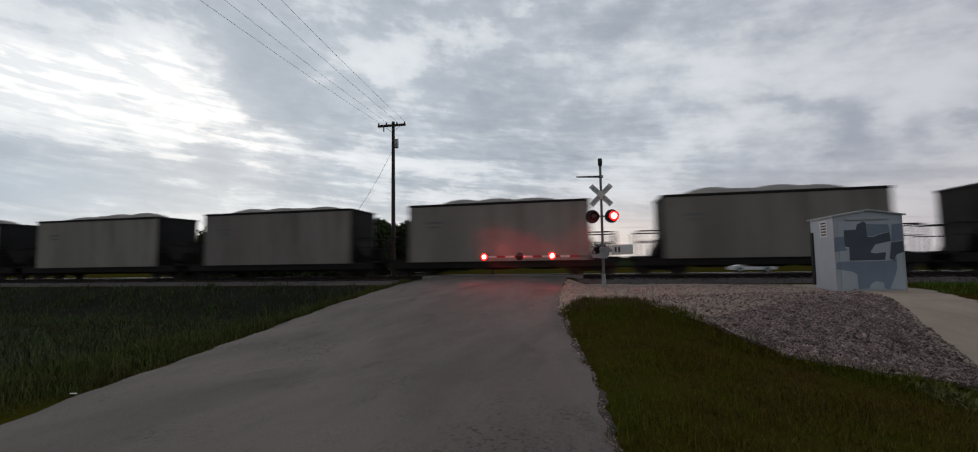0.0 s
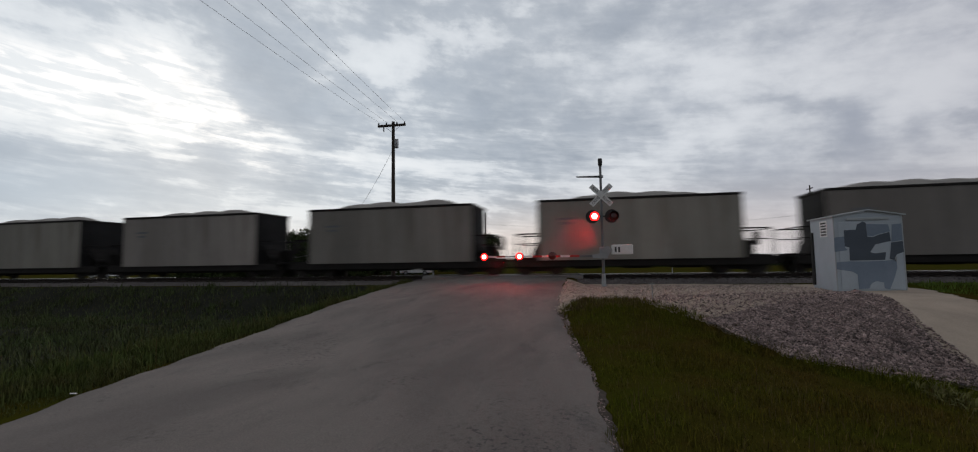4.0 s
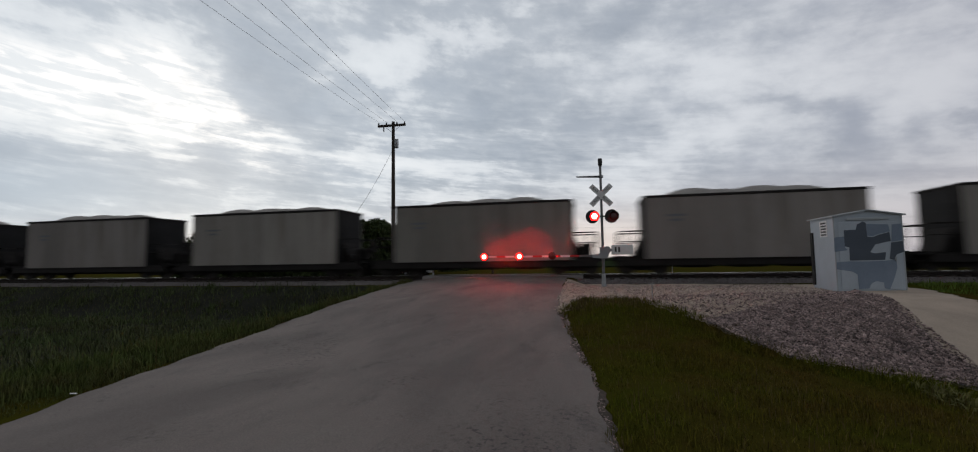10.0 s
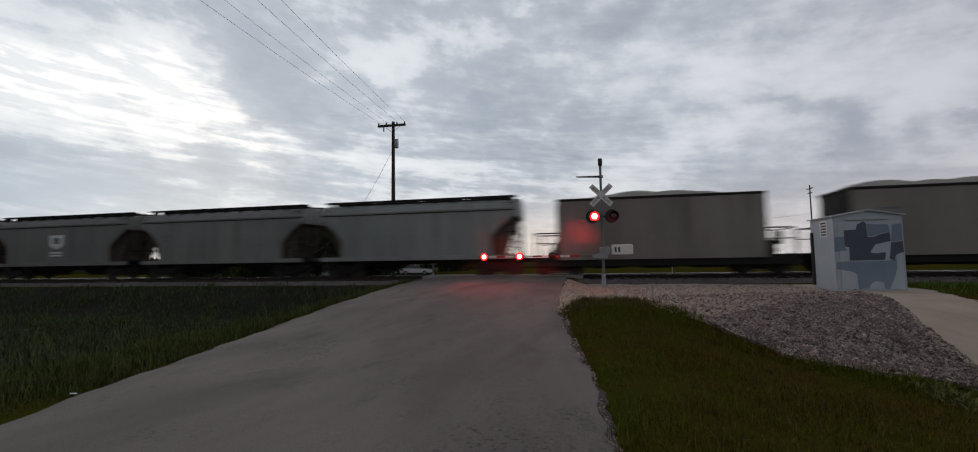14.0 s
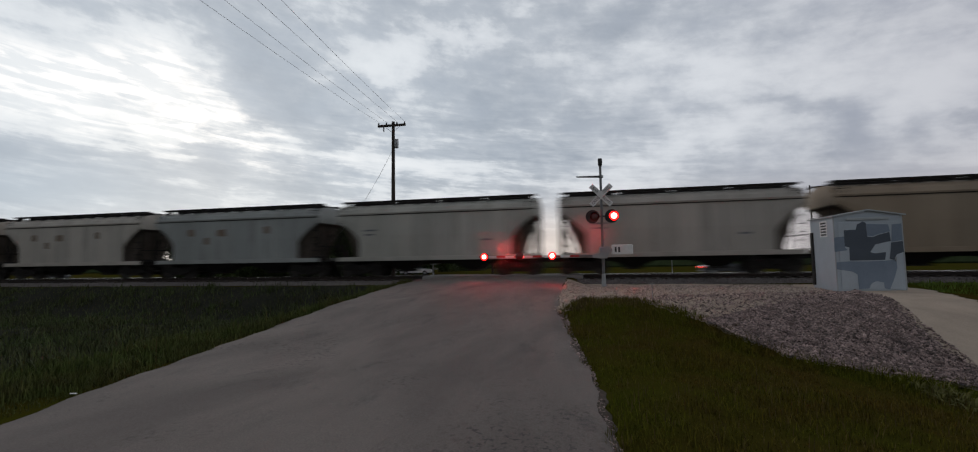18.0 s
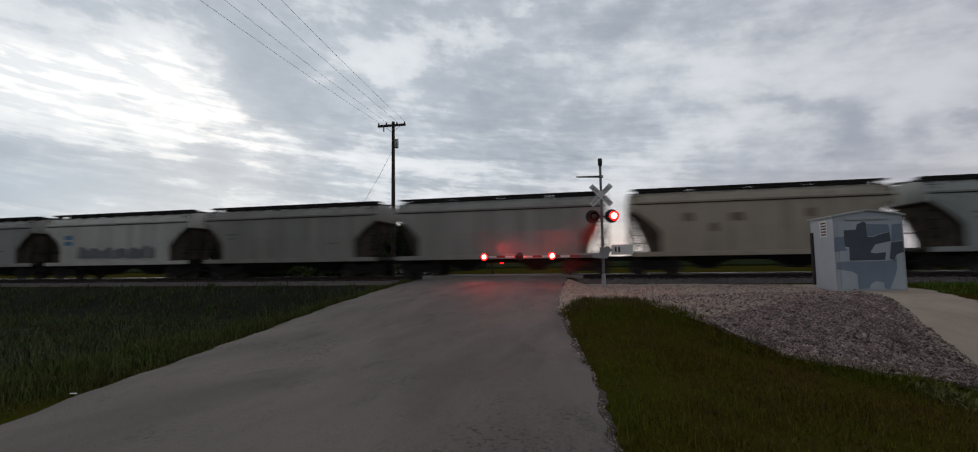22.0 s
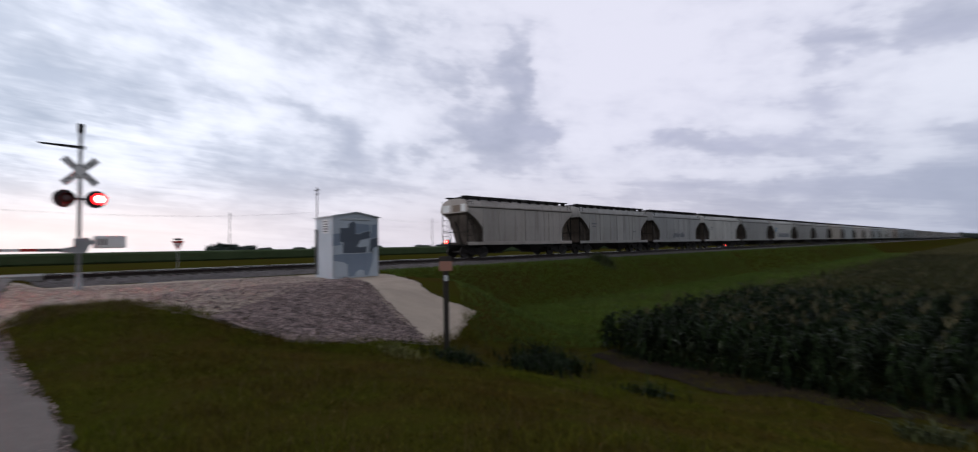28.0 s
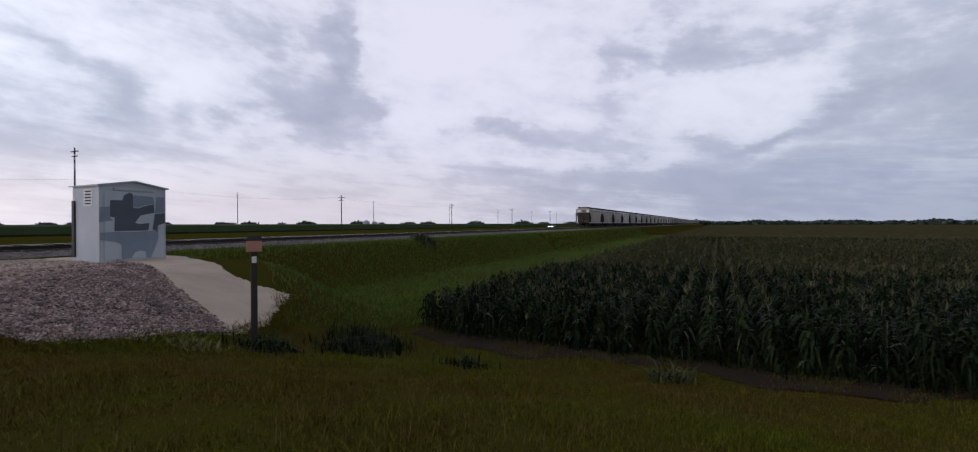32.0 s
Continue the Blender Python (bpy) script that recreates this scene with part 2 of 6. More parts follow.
def road_surface():
    """Old chip-sealed asphalt: pale worn wheel paths, dark patches, oil, cracks and grit."""
    m = bpy.data.materials.new("worn_asphalt")
    m.use_nodes = True
    k = Net(m.node_tree)
    co = k.n("ShaderNodeTexCoord").outputs["Object"]
    blot = k.noise(k.scaled(co, (0.55, 0.22, 1)), 1.0, 6.0, 0.6, 0.5)
    stain = k.noise(k.scaled(co, (1.6, 0.7, 1), (5, 2, 0)), 1.0, 5.0, 0.65, 0.6)
    grit = k.noise(co, 55.0, 3.0, 0.7)
    speck = k.noise(co, 210.0, 2.0, 0.6)
    col = k.mix(k.ramp(blot, 0.33, 0.68), rgb(0.150, 0.128, 0.117), rgb(0.222, 0.190, 0.171))
    col = k.mix(k.math("MULTIPLY", k.ramp(stain, 0.56, 0.70), 0.45), col, rgb(0.085, 0.078, 0.076))
    pale = k.noise(k.scaled(co, (0.9, 0.5, 1), (1, 8, 0)), 1.0, 6.0, 0.6, 0.4)
    col = k.mix(k.math("MULTIPLY", k.ramp(pale, 0.60, 0.72), 0.5), col, rgb(0.235, 0.212, 0.19))
    col = k.mix(1.0, col, k.mix(k.ramp(grit, 0.3, 0.7), rgb(0.82, 0.82, 0.82), rgb(1.15, 1.15, 1.15)), "MULTIPLY")
    col = k.mix(1.0, col, k.mix(k.ramp(speck, 0.35, 0.65), rgb(0.86, 0.86, 0.86), rgb(1.12, 1.12, 1.12)), "MULTIPLY")
    bend = k.vmath("ADD", co, k.vmath("MULTIPLY", k.n("ShaderNodeTexNoise").outputs["Color"], (0.2, 0.2, 0)))
    v = k.n("ShaderNodeTexVoronoi")
    v.feature = "DISTANCE_TO_EDGE"
    v.inputs["Scale"].default_value = 4.5
    warped = k.vmath("ADD", co, k.vmath("MULTIPLY", k.vmath("SUBTRACT", bend, co), (2.2, 2.2, 0)))
    k.put(v.inputs["Vector"], warped)
    where = k.ramp(k.noise(k.scaled(co, (0.45, 0.35, 1), (3, 3, 0)), 1.0, 3.0), 0.52, 0.64)
    crack = k.math("MULTIPLY", k.ramp(v.outputs["Distance"], 0.0, 0.02, 1.0, 0.0), where)
    crack = k.math("MULTIPLY", crack, k.ramp(k.noise(co, 3.0, 3.0), 0.45, 0.6))
    col = k.mix(k.math("MULTIPLY", crack, 0.55), col, rgb(0.05, 0.046, 0.044))
    pits = k.math("MULTIPLY", k.ramp(k.noise(co, 15.0, 4.0, 0.65), 0.53, 0.63), k.ramp(k.noise(k.scaled(co, (0.7, 0.55, 1), (9, 1, 0)), 1.0, 4.0, 0.6), 0.48, 0.64))
    col = k.mix(k.math("MULTIPLY", pits, 0.72), col, rgb(0.055, 0.05, 0.048))
    p = k.n("ShaderNodeBsdfPrincipled")
    k.put(p.inputs["Base Color"], col)
    p.inputs["Roughness"].default_value = 0.85
    p.inputs["Specular IOR Level"].default_value = 0.25
    bp = k.n("ShaderNodeBump")
    bp.inputs["Strength"].default_value, bp.inputs["Distance"].default_value = 0.4, 0.01
    k.put(bp.inputs["Height"], k.math("SUBTRACT", k.math("ADD", grit, k.math("MULTIPLY", speck, 0.5)), k.math("MULTIPLY", crack, 2.0)))
    k.put(p.inputs["Normal"], bp.outputs[0])
    out = k.n("ShaderNodeOutputMaterial")
    k.t.links.new(p.outputs[0], out.inputs[0])
    return m


CRACKED = road_surface()
CONCRETE = surface("crossing_concrete", (0.33, 0.32, 0.30), (0.22, 0.21, 0.2), 0.85, 0, 1.0, 30.0, 0.2, 80)
LIMESTONE = surface("crushed_limestone", (0.60, 0.485, 0.385), (0.42, 0.335, 0.27), 0.95, 0, 0.8, 30.0, 0.8, 55, spec=0.12)
BALLAST = surface("ballast_bed", (0.215, 0.190, 0.182), (0.12, 0.102, 0.10), 0.95, 0, 1.5, 14.0, 1.0, 16, spec=0.15)
STONE = surface("broken_stone", (0.43, 0.325, 0.295), (0.165, 0.122, 0.118), 0.9, 0, 3.0, 30.0, 0.2, 60, island=0.72, spec=0.2)
APRON_STONE = surface("apron_stone", (0.55, 0.445, 0.39), (0.30, 0.235, 0.21), 0.9, 0, 3.0, 30.0, 0.2, 60, island=0.45, spec=0.15)
BED_STONE = surface("bed_stone", (0.25, 0.225, 0.218), (0.14, 0.122, 0.12), 0.9, 0, 3.0, 30.0, 0.2, 60, island=0.3, spec=0.15)
DIRT = surface("bare_dirt", (0.040, 0.029, 0.021), (0.023, 0.017, 0.013), 1.0, 0, 1.2, 20.0, 0.6, 30, spec=0.03)
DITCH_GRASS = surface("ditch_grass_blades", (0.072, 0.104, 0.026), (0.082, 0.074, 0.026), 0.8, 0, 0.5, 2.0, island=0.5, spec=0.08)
BANK_GRASS = surface("bank_grass_blades", (0.112, 0.172, 0.028), (0.100, 0.136, 0.028), 0.75, 0, 0.10, 0.8, island=0.35, spec=0.1)
GRASS = surface("grass_blades", (0.098, 0.112, 0.009), (0.108, 0.072, 0.014), 0.8, 0, 0.22, 1.3, island=0.45, spec=0.06, spread=0.65)
WEED = surface("weed_leaves", (0.070, 0.102, 0.034), (0.070, 0.068, 0.032), 0.7, 0, 0.35, 3.0, island=0.55, spec=0.12)
YELLOW_WEED = surface("yellow_green_weed", (0.20, 0.19, 0.06), (0.12, 0.12, 0.04), 0.75, 0, 1.0, 6.0, island=0.3, spec=0.1)
DRYGRASS = surface("dry_grass", (0.17, 0.12, 0.05), (0.09, 0.065, 0.03), 0.85, 0, 0.6, 4.0, island=0.4, spec=0.1)
DITCH = surface("ditch_soil", (0.044, 0.043, 0.036), (0.026, 0.027, 0.022), 1.0, 0, 0.35, 5.0, 0.6, 25, spec=0.0)
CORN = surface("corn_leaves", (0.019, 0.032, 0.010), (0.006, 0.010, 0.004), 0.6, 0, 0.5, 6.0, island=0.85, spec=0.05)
CORN_GLINT = surface("pale_corn_leaves", (0.105, 0.125, 0.070), (0.045, 0.060, 0.030), 0.40, 0, 1.0, 6.0, island=0.5, spec=0.25)
TASSEL = surface("corn_tassels", (0.15, 0.13, 0.07), (0.09, 0.08, 0.04), 0.8, 0, 2.0, 8.0, island=0.3, spec=0.1)
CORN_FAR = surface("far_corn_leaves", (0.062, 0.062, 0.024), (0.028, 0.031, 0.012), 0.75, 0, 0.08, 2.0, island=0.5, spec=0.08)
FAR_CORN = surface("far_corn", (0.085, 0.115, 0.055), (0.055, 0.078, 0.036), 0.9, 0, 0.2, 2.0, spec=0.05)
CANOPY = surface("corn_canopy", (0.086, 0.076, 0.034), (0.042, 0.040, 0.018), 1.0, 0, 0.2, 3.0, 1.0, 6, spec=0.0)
# paler and greyer than LEAF: the haze of distance is mixed into the colour
HAZY_LEAF = surface("hazed_leaves", (0.085, 0.10, 0.085), (0.06, 0.075, 0.065), 0.9, 0, 0.05, 0.5, island=0.3, spec=0.0)
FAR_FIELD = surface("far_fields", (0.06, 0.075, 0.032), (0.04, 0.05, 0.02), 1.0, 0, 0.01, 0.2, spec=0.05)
RAIL_STEEL = surface("rail_rust", (0.045, 0.030, 0.025), (0.022, 0.016, 0.014), 0.8, 0.3, 2.0, 50.0)
RAIL_TOP = surface("polished_railhead", (0.75, 0.74, 0.72), (0.6, 0.58, 0.56), 0.22, 1.0, 2.0, 40.0)
TIE = surface("creosote_wood", (0.075, 0.06, 0.05), (0.04, 0.034, 0.03), 0.9, 0, 3.0, 30.0, 0.4, 40, vary=0.25)
HOPPER = surface("hopper_paint", (0.68, 0.665, 0.63), (0.42, 0.395, 0.355), 0.65, 0, 0.7, 9.0, 0.05, 20, spread=1.5, tinted=True, stretch=(1, 1, 0.22), panel=1.15)
HOPPER_END = surface("dusty_end_paint", (0.52, 0.49, 0.45), (0.30, 0.27, 0.24), 0.8, 0, 1.0, 12.0, tinted=True)
GONDOLA = surface("gondola_paint", (0.35, 0.317, 0.292), (0.22, 0.197, 0.18), 0.75, 0, 0.5, 8.0, 0.05, 20, tinted=True, stretch=(1, 1, 0.3), panel=1.7)
SILL = surface("dusty_sill", (0.66, 0.63, 0.59), (0.40, 0.37, 0.33), 0.8, 0, 0.6, 9.0, tinted=True)
# near-black: the shade between wagons is put into this colour
END_SHADE = surface("end_wall_shade", (0.026, 0.025, 0.026), (0.014, 0.014, 0.014), 0.85, 0, 1.0, 10.0, spec=0.2)
SHOULDER = surface("crumbled_shoulder", (0.15, 0.125, 0.108), (0.06, 0.05, 0.042), 1.0, 0, 3.0, 22.0, 0.8, 30, spec=0.05)
# brown dirt plus the shade under the cut-away ends, both in one colour
SLOPE = surface("slope_sheet_grime_shade", (0.15, 0.122, 0.102), (0.065, 0.052, 0.043), 0.85, 0, 1.2, 12.0, spec=0.2)
UNDER = surface("underframe_grime", (0.035, 0.031, 0.029), (0.018, 0.016, 0.015), 0.85, 0.1, 2.0, 20.0, spec=0.2)
WHEEL = surface("wheel_steel", (0.07, 0.06, 0.055), (0.03, 0.027, 0.025), 0.6, 0.6, 4.0, 30.0)
LOAD = surface("limestone_load", (0.42, 0.39, 0.36), (0.30, 0.27, 0.25), 0.95, 0, 1.5, 25.0, 0.8, 40, spec=0.15)
GALV = surface("galvanised_steel", (0.42, 0.43, 0.44), (0.30, 0.31, 0.32), 0.5, 0.7, 3.0, 40.0)
GREY_PAINT = surface("grey_machine_paint", (0.36, 0.37, 0.38), (0.27, 0.28, 0.29), 0.6, 0, 2.0, 30.0)
ALU = surface("weathered_aluminium", (0.20, 0.20, 0.205), (0.14, 0.14, 0.145), 0.55, 0.4, 4.0, 50.0)
BLACK = surface("matt_black", (0.02, 0.02, 0.021), (0.012, 0.012, 0.012), 0.5, 0, 4.0, 40.0)
WHITE = surface("white_sheeting", (0.84, 0.84, 0.83), (0.70, 0.70, 0.69), 0.5, 0, 3.0, 30.0)
RED = surface("red_sheeting", (0.5, 0.03, 0.025), (0.38, 0.02, 0.02), 0.5, 0, 3.0, 30.0)
INK = surface("black_ink", (0.02, 0.02, 0.02), (0.015, 0.015, 0.015), 0.6, 0, 3.0, 30.0)
SHED = surface("shed_metal", (0.53, 0.59, 0.65), (0.44, 0.49, 0.54), 0.55, 0.1, 0.8, 20.0, 0.03, 30)
SHED_ROOF = surface("shed_roof_metal", (0.50, 0.53, 0.55), (0.40, 0.42, 0.44), 0.5, 0.3, 1.0, 20.0)
PAINT_DARK = surface("dark_touch_up_paint", (0.088, 0.108, 0.14), (0.068, 0.085, 0.11), 0.6, 0, 1.0, 20.0)
PAINT_MID = surface("blue_grey_touch_up_paint", (0.25, 0.305, 0.385), (0.19, 0.24, 0.31), 0.6, 0, 1.0, 20.0)
POLE_WOOD = surface("pole_wood", (0.055, 0.042, 0.034), (0.03, 0.024, 0.02), 0.9, 0, 2.0, 30.0, 0.4, 30, stretch=(1, 1, 0.1))
WIRE = surface("wire", (0.42, 0.42, 0.43), (0.30, 0.30, 0.31), 0.6, 0.4, 3.0, 30.0)
BARK = surface("bark", (0.06, 0.047, 0.036), (0.03, 0.024, 0.018), 0.95, 0, 2.0, 20.0, 0.5, 20)
LEAF = surface("tree_leaves", (0.05, 0.07, 0.022), (0.026, 0.038, 0.013), 0.7, 0, 0.4, 4.0, island=0.45, spec=0.1)
ORANGE = surface("faded_orange_sign", (0.56, 0.27, 0.19), (0.44, 0.21, 0.15), 0.6, 0, 4.0, 30.0)
ASPHALT = surface("highway_concrete", (0.42, 0.41, 0.39), (0.32, 0.31, 0.295), 0.6, 0, 0.3, 10.0)
CAR_WHITE = surface("white_car_paint", (0.75, 0.75, 0.76), (0.70, 0.70, 0.71), 0.3, 0, 1.0, 10.0, coat=0.8)
CAR_DARK = surface("dark_car_paint", (0.06, 0.065, 0.075), (0.05, 0.05, 0.06), 0.3, 0, 1.0, 10.0, coat=0.8)
CAR_GLASS = glass("car_glass", (0.02, 0.025, 0.03))
RUBBER = surface("rubber", (0.02, 0.02, 0.02), (0.012, 0.012, 0.012), 0.8, 0, 4.0, 30.0)
# lenses are oversize; their wide red rims paint in the lamps' glare
LAMP_RED = lens_light("lit_red_lens", 0.20, 220.0, 7.0)
LAMP_SMALL = lens_light("lit_small_lens", 0.155, 260.0, 8.0)
LAMP_DARK = glass("unlit_red_lens", (0.10, 0.006, 0.006))
HEADLIGHT = glowing("headlight", (1.0, 0.95, 0.85), 40.0)
TAIL = glowing("tail_light", (1.0, 0.03, 0.02), 8.0)
EDGE_WHITE = surface("road_marking", (0.6, 0.6, 0.58), (0.45, 0.45, 0.43), 0.8, 0, 2.0, 20.0)
SIDING = surface("pale_siding", (0.5, 0.49, 0.46), (0.4, 0.39, 0.37), 0.8, 0, 0.5, 10.0)
ROOFING = surface("shingle_roof", (0.12, 0.11, 0.105), (0.08, 0.075, 0.07), 0.9, 0, 1.0, 10.0)
BLUE_TAG = surface("blue_spray_paint", (0.06, 0.20, 0.36), (0.10, 0.26, 0.40), 0.6, 0, 2.0, 10.0)
YELLOW_TAG = surface("yellow_spray_paint", (0.42, 0.40, 0.10), (0.24, 0.24, 0.16), 0.6, 0, 2.0, 10.0)
GREY_TAG = surface("grey_spray_paint", (0.20, 0.20, 0.21), (0.12, 0.13, 0.15), 0.6, 0, 2.0, 10.0)
RUST_TAG = surface("rust_patch", (0.25, 0.185, 0.135), (0.19, 0.145, 0.11), 0.8, 0, 2.0, 12.0)


# ---- building tools ----
def part(name, bm, material, parent=None, label="", smooth=False):
    """Links a bmesh as one mesh object, under a thing or a part where one is given."""
    me = bpy.data.meshes.new(name)
    bm.normal_update()
    bm.to_mesh(me)
    bm.free()
    me.materials.append(material)
    if smooth:
        me.shade_smooth()
    ob = new(name, me)
    ob.parent = parent
    if label:
        tagged(ob, label)
    return ob


def again(ob, m, parent=None):
    """The same part once more, on the same mesh, at the pose m."""
    o = ob.copy()
    scene.collection.objects.link(o)
    o.parent = parent if parent is not None else ob.parent
    o.matrix_basis = m
    return o


def thing(name, m, label, category, group="", kind=""):
    ob = new(name)
    ob.matrix_basis = m
    return tagged(ob, label, category, group, kind)


def box(x0, x1, y0, y1, z0, z1, bm=None, bevel=0.0):
    bm = bm or bmesh.new()
    made = bmesh.ops.create_cube(bm, size=1.0, matrix=Matrix.LocRotScale(
        ((x0 + x1) / 2, (y0 + y1) / 2, (z0 + z1) / 2), None, (abs(x1 - x0), abs(y1 - y0), abs(z1 - z0))))
    if bevel:
        edges = list({e for v in made["verts"] for e in v.link_edges})
        bmesh.ops.bevel(bm, geom=edges, offset=bevel, segments=1, affect="EDGES")
    return bm


def tube(a, b, r0, r1=None, bm=None, sides=10):
    """A round bar from a to b."""
    bm = bm or bmesh.new()
    a, b = Vector(a), Vector(b)
    turn = (b - a).to_track_quat("Z", "Y").to_matrix().to_4x4()
    bmesh.ops.create_cone(bm, cap_ends=True, segments=sides, radius1=r0, radius2=r0 if r1 is None else r1, depth=(b - a).length,
                          matrix=Matrix.Translation((a + b) / 2) @ turn)
    return bm


def prism(points, axis, lo, hi, bm=None):
    """A flat outline pulled out along an axis. Outline pairs are (x, z) for axis y, (y, z) for x, (x, y) for z."""
    bm = bm or bmesh.new()
    place = {"x": lambda p, q: (q, p[0], p[1]), "y": lambda p, q: (p[0], q, p[1]), "z": lambda p, q: (p[0], p[1], q)}[axis]
    rings = [[bm.verts.new(place(p, q)) for p in points] for q in (lo, hi)]
    n = len(points)
    for i in range(n):
        bm.faces.new((rings[0][i], rings[0][(i + 1) % n], rings[1][(i + 1) % n], rings[1][i]))
    bm.faces.new(rings[0][::-1])
    bm.faces.new(rings[1])
    bmesh.ops.recalc_face_normals(bm, faces=bm.faces[:])
    return bm


def loft(rings, bm=None, caps=True):
    bm = bm or bmesh.new()
    rows = [[bm.verts.new(p) for p in ring] for ring in rings]
    n = len(rows[0])
    for a, b in zip(rows, rows[1:]):
        for i in range(n):
            bm.faces.new((a[i], a[(i + 1) % n], b[(i + 1) % n], b[i]))
    if caps:
        bm.faces.new(rows[0][::-1])
        bm.faces.new(rows[-1])
    bmesh.ops.recalc_face_normals(bm, faces=bm.faces[:])
    return bm


def line(points, radius, sides=5):
    """A bent round wire or bar in one piece."""
    points = [Vector(p) for p in points]
    rings = []
    for i, p in enumerate(points):
        way = (points[min(i + 1, len(points) - 1)] - points[max(i - 1, 0)]).normalized()
        a = way.cross(Vector((0.13, 0.31, 0.94))).normalized()
        b = way.cross(a)
        rings.append([p + (a * math.cos(q * 6.2832 / sides) + b * math.sin(q * 6.2832 / sides)) * radius for q in range(sides)])
    return loft(rings)


def mesh_from(name, verts, faces, material, parent=None, smooth=False):
    """One mesh from number arrays; all faces have the same count of corners."""
    me = bpy.data.meshes.new(name)
    verts, faces = np.asarray(verts, np.float32), np.asarray(faces, np.int32)
    k = faces.shape[1]
    me.vertices.add(len(verts))
    me.vertices.foreach_set("co", verts.ravel())
    me.loops.add(faces.size)
    me.loops.foreach_set("vertex_index", faces.ravel())
    me.polygons.add(len(faces))
    me.polygons.foreach_set("loop_start", np.arange(0, faces.size, k, dtype=np.int32))
    me.polygons.foreach_set("loop_total", np.full(len(faces), k, np.int32))
    me.update(calc_edges=True)
    me.materials.append(material)
    if smooth:
        me.shade_smooth()
    ob = new(name, me)
    ob.parent = parent
    return ob


def writing(text, size, material, parent, m, label=""):
    """Letters as a flat mesh, centred, in the xz plane of the pose m."""
    cu = bpy.data.curves.new("lettering", "FONT")
    cu.body, cu.size, cu.align_x, cu.align_y, cu.extrude = text, size, "CENTER", "CENTER", 0.002
    tmp = bpy.data.objects.new("lettering", cu)
    me = bpy.data.meshes.new_from_object(tmp)
    bpy.data.objects.remove(tmp)
    me.materials.clear()
    me.materials.append(material)
    ob = new("lettering", me)
    ob.parent, ob.matrix_basis = parent, m @ pose(0, 0, 0, 90, 0, 0)
    if label:
        tagged(ob, label)
    return ob


def smooth01(t):
    t = np.clip(t, 0.0, 1.0)
    return t * t * (3 - 2 * t)


# ---- the ground ----
RIGHT_EDGE = ((-60, 4.0), (0, 0.5), (4.3, 0.20), (7.1, -0.08), (10, -0.51), (13.4, -1.0), (22, -1.25), (60, -1.3))
LEFT_EDGE = ((-60, -4.2), (0, -6.2), (4.1, -6.55), (6.1, -7.05), (10.3, -7.8), (13.5, -8.3), (21.4, -8.84), (60, -9.3))
ROAD_RISE = ((-60, 0), (4, 0), (8, 0.08), (13, 0.30), (18, 0.58), (22, 0.72), (25.6, 0.79), (29, 0.79), (34, 0.6), (46, -0.1), (50, -0.2), (60, -0.2))
TRACK_Y, RAIL_Z = 27.2, 0.80


def along(table, y):
    a = np.array(table, float)
    return np.interp(y, a[:, 0], a[:, 1])


def ripple(x, y):
    return (np.sin(x * 1.7 + np.sin(y * 1.1) * 1.3) * np.cos(y * 1.9 + 0.7 * np.sin(x * 0.8)) * 0.5
            + np.sin(x * 4.3 + y * 2.1) * np.cos(y * 3.7 - x * 1.3) * 0.25)


def height(x, y):
    """The lie of the land."""
    x, y = np.asarray(x, float), np.asarray(y, float)
    right = -0.06 - 1.94 * smooth01((x - 0.8) / 12.0)
    pad_w = (1 - smooth01((x - 10.8) / 5.5)) * smooth01((y - 8.3) / 6.8) * (1 - smooth01((y - 40) / 3))
    right = right + (0.45 - right) * pad_w
    left = -0.06 - 0.9 * smooth01((-x - 8.6) / 5.0)
    off = np.where(x > -4, right, left)
    bank = smooth01((y - 18.8) / 4.0) * (1 - smooth01((y - 30.6) / 3.6))
    past = smooth01((y - 28) / 4)
    off = off * (1 - past) - 0.3 * past
    off = off + (0.40 - off) * bank
    lx, rx = along(LEFT_EDGE, y), along(RIGHT_EDGE, y)
    w = smooth01((x - (lx - 1.3)) / 1.2) * (1 - smooth01((x - rx - 0.05) / 0.9))
    z = off * (1 - w) + (along(ROAD_RISE, y) - 0.09) * w
    rough = 0.03 * (1 - w) * (1 - past)
    return z + rough * ripple(x, y)


def spread(lo, hi, step, reach, grow=1.35):
    """Even steps from lo to hi, and ever longer ones out to the reach."""
    mid = list(np.arange(lo, hi + step / 2, step))
    tail, s = [], step
    while not tail or tail[-1] < reach:
        s *= grow
        tail.append((tail[-1] if tail else 0) + s)
    return np.array([lo - t for t in tail[::-1]] + mid + [hi + t for t in tail])


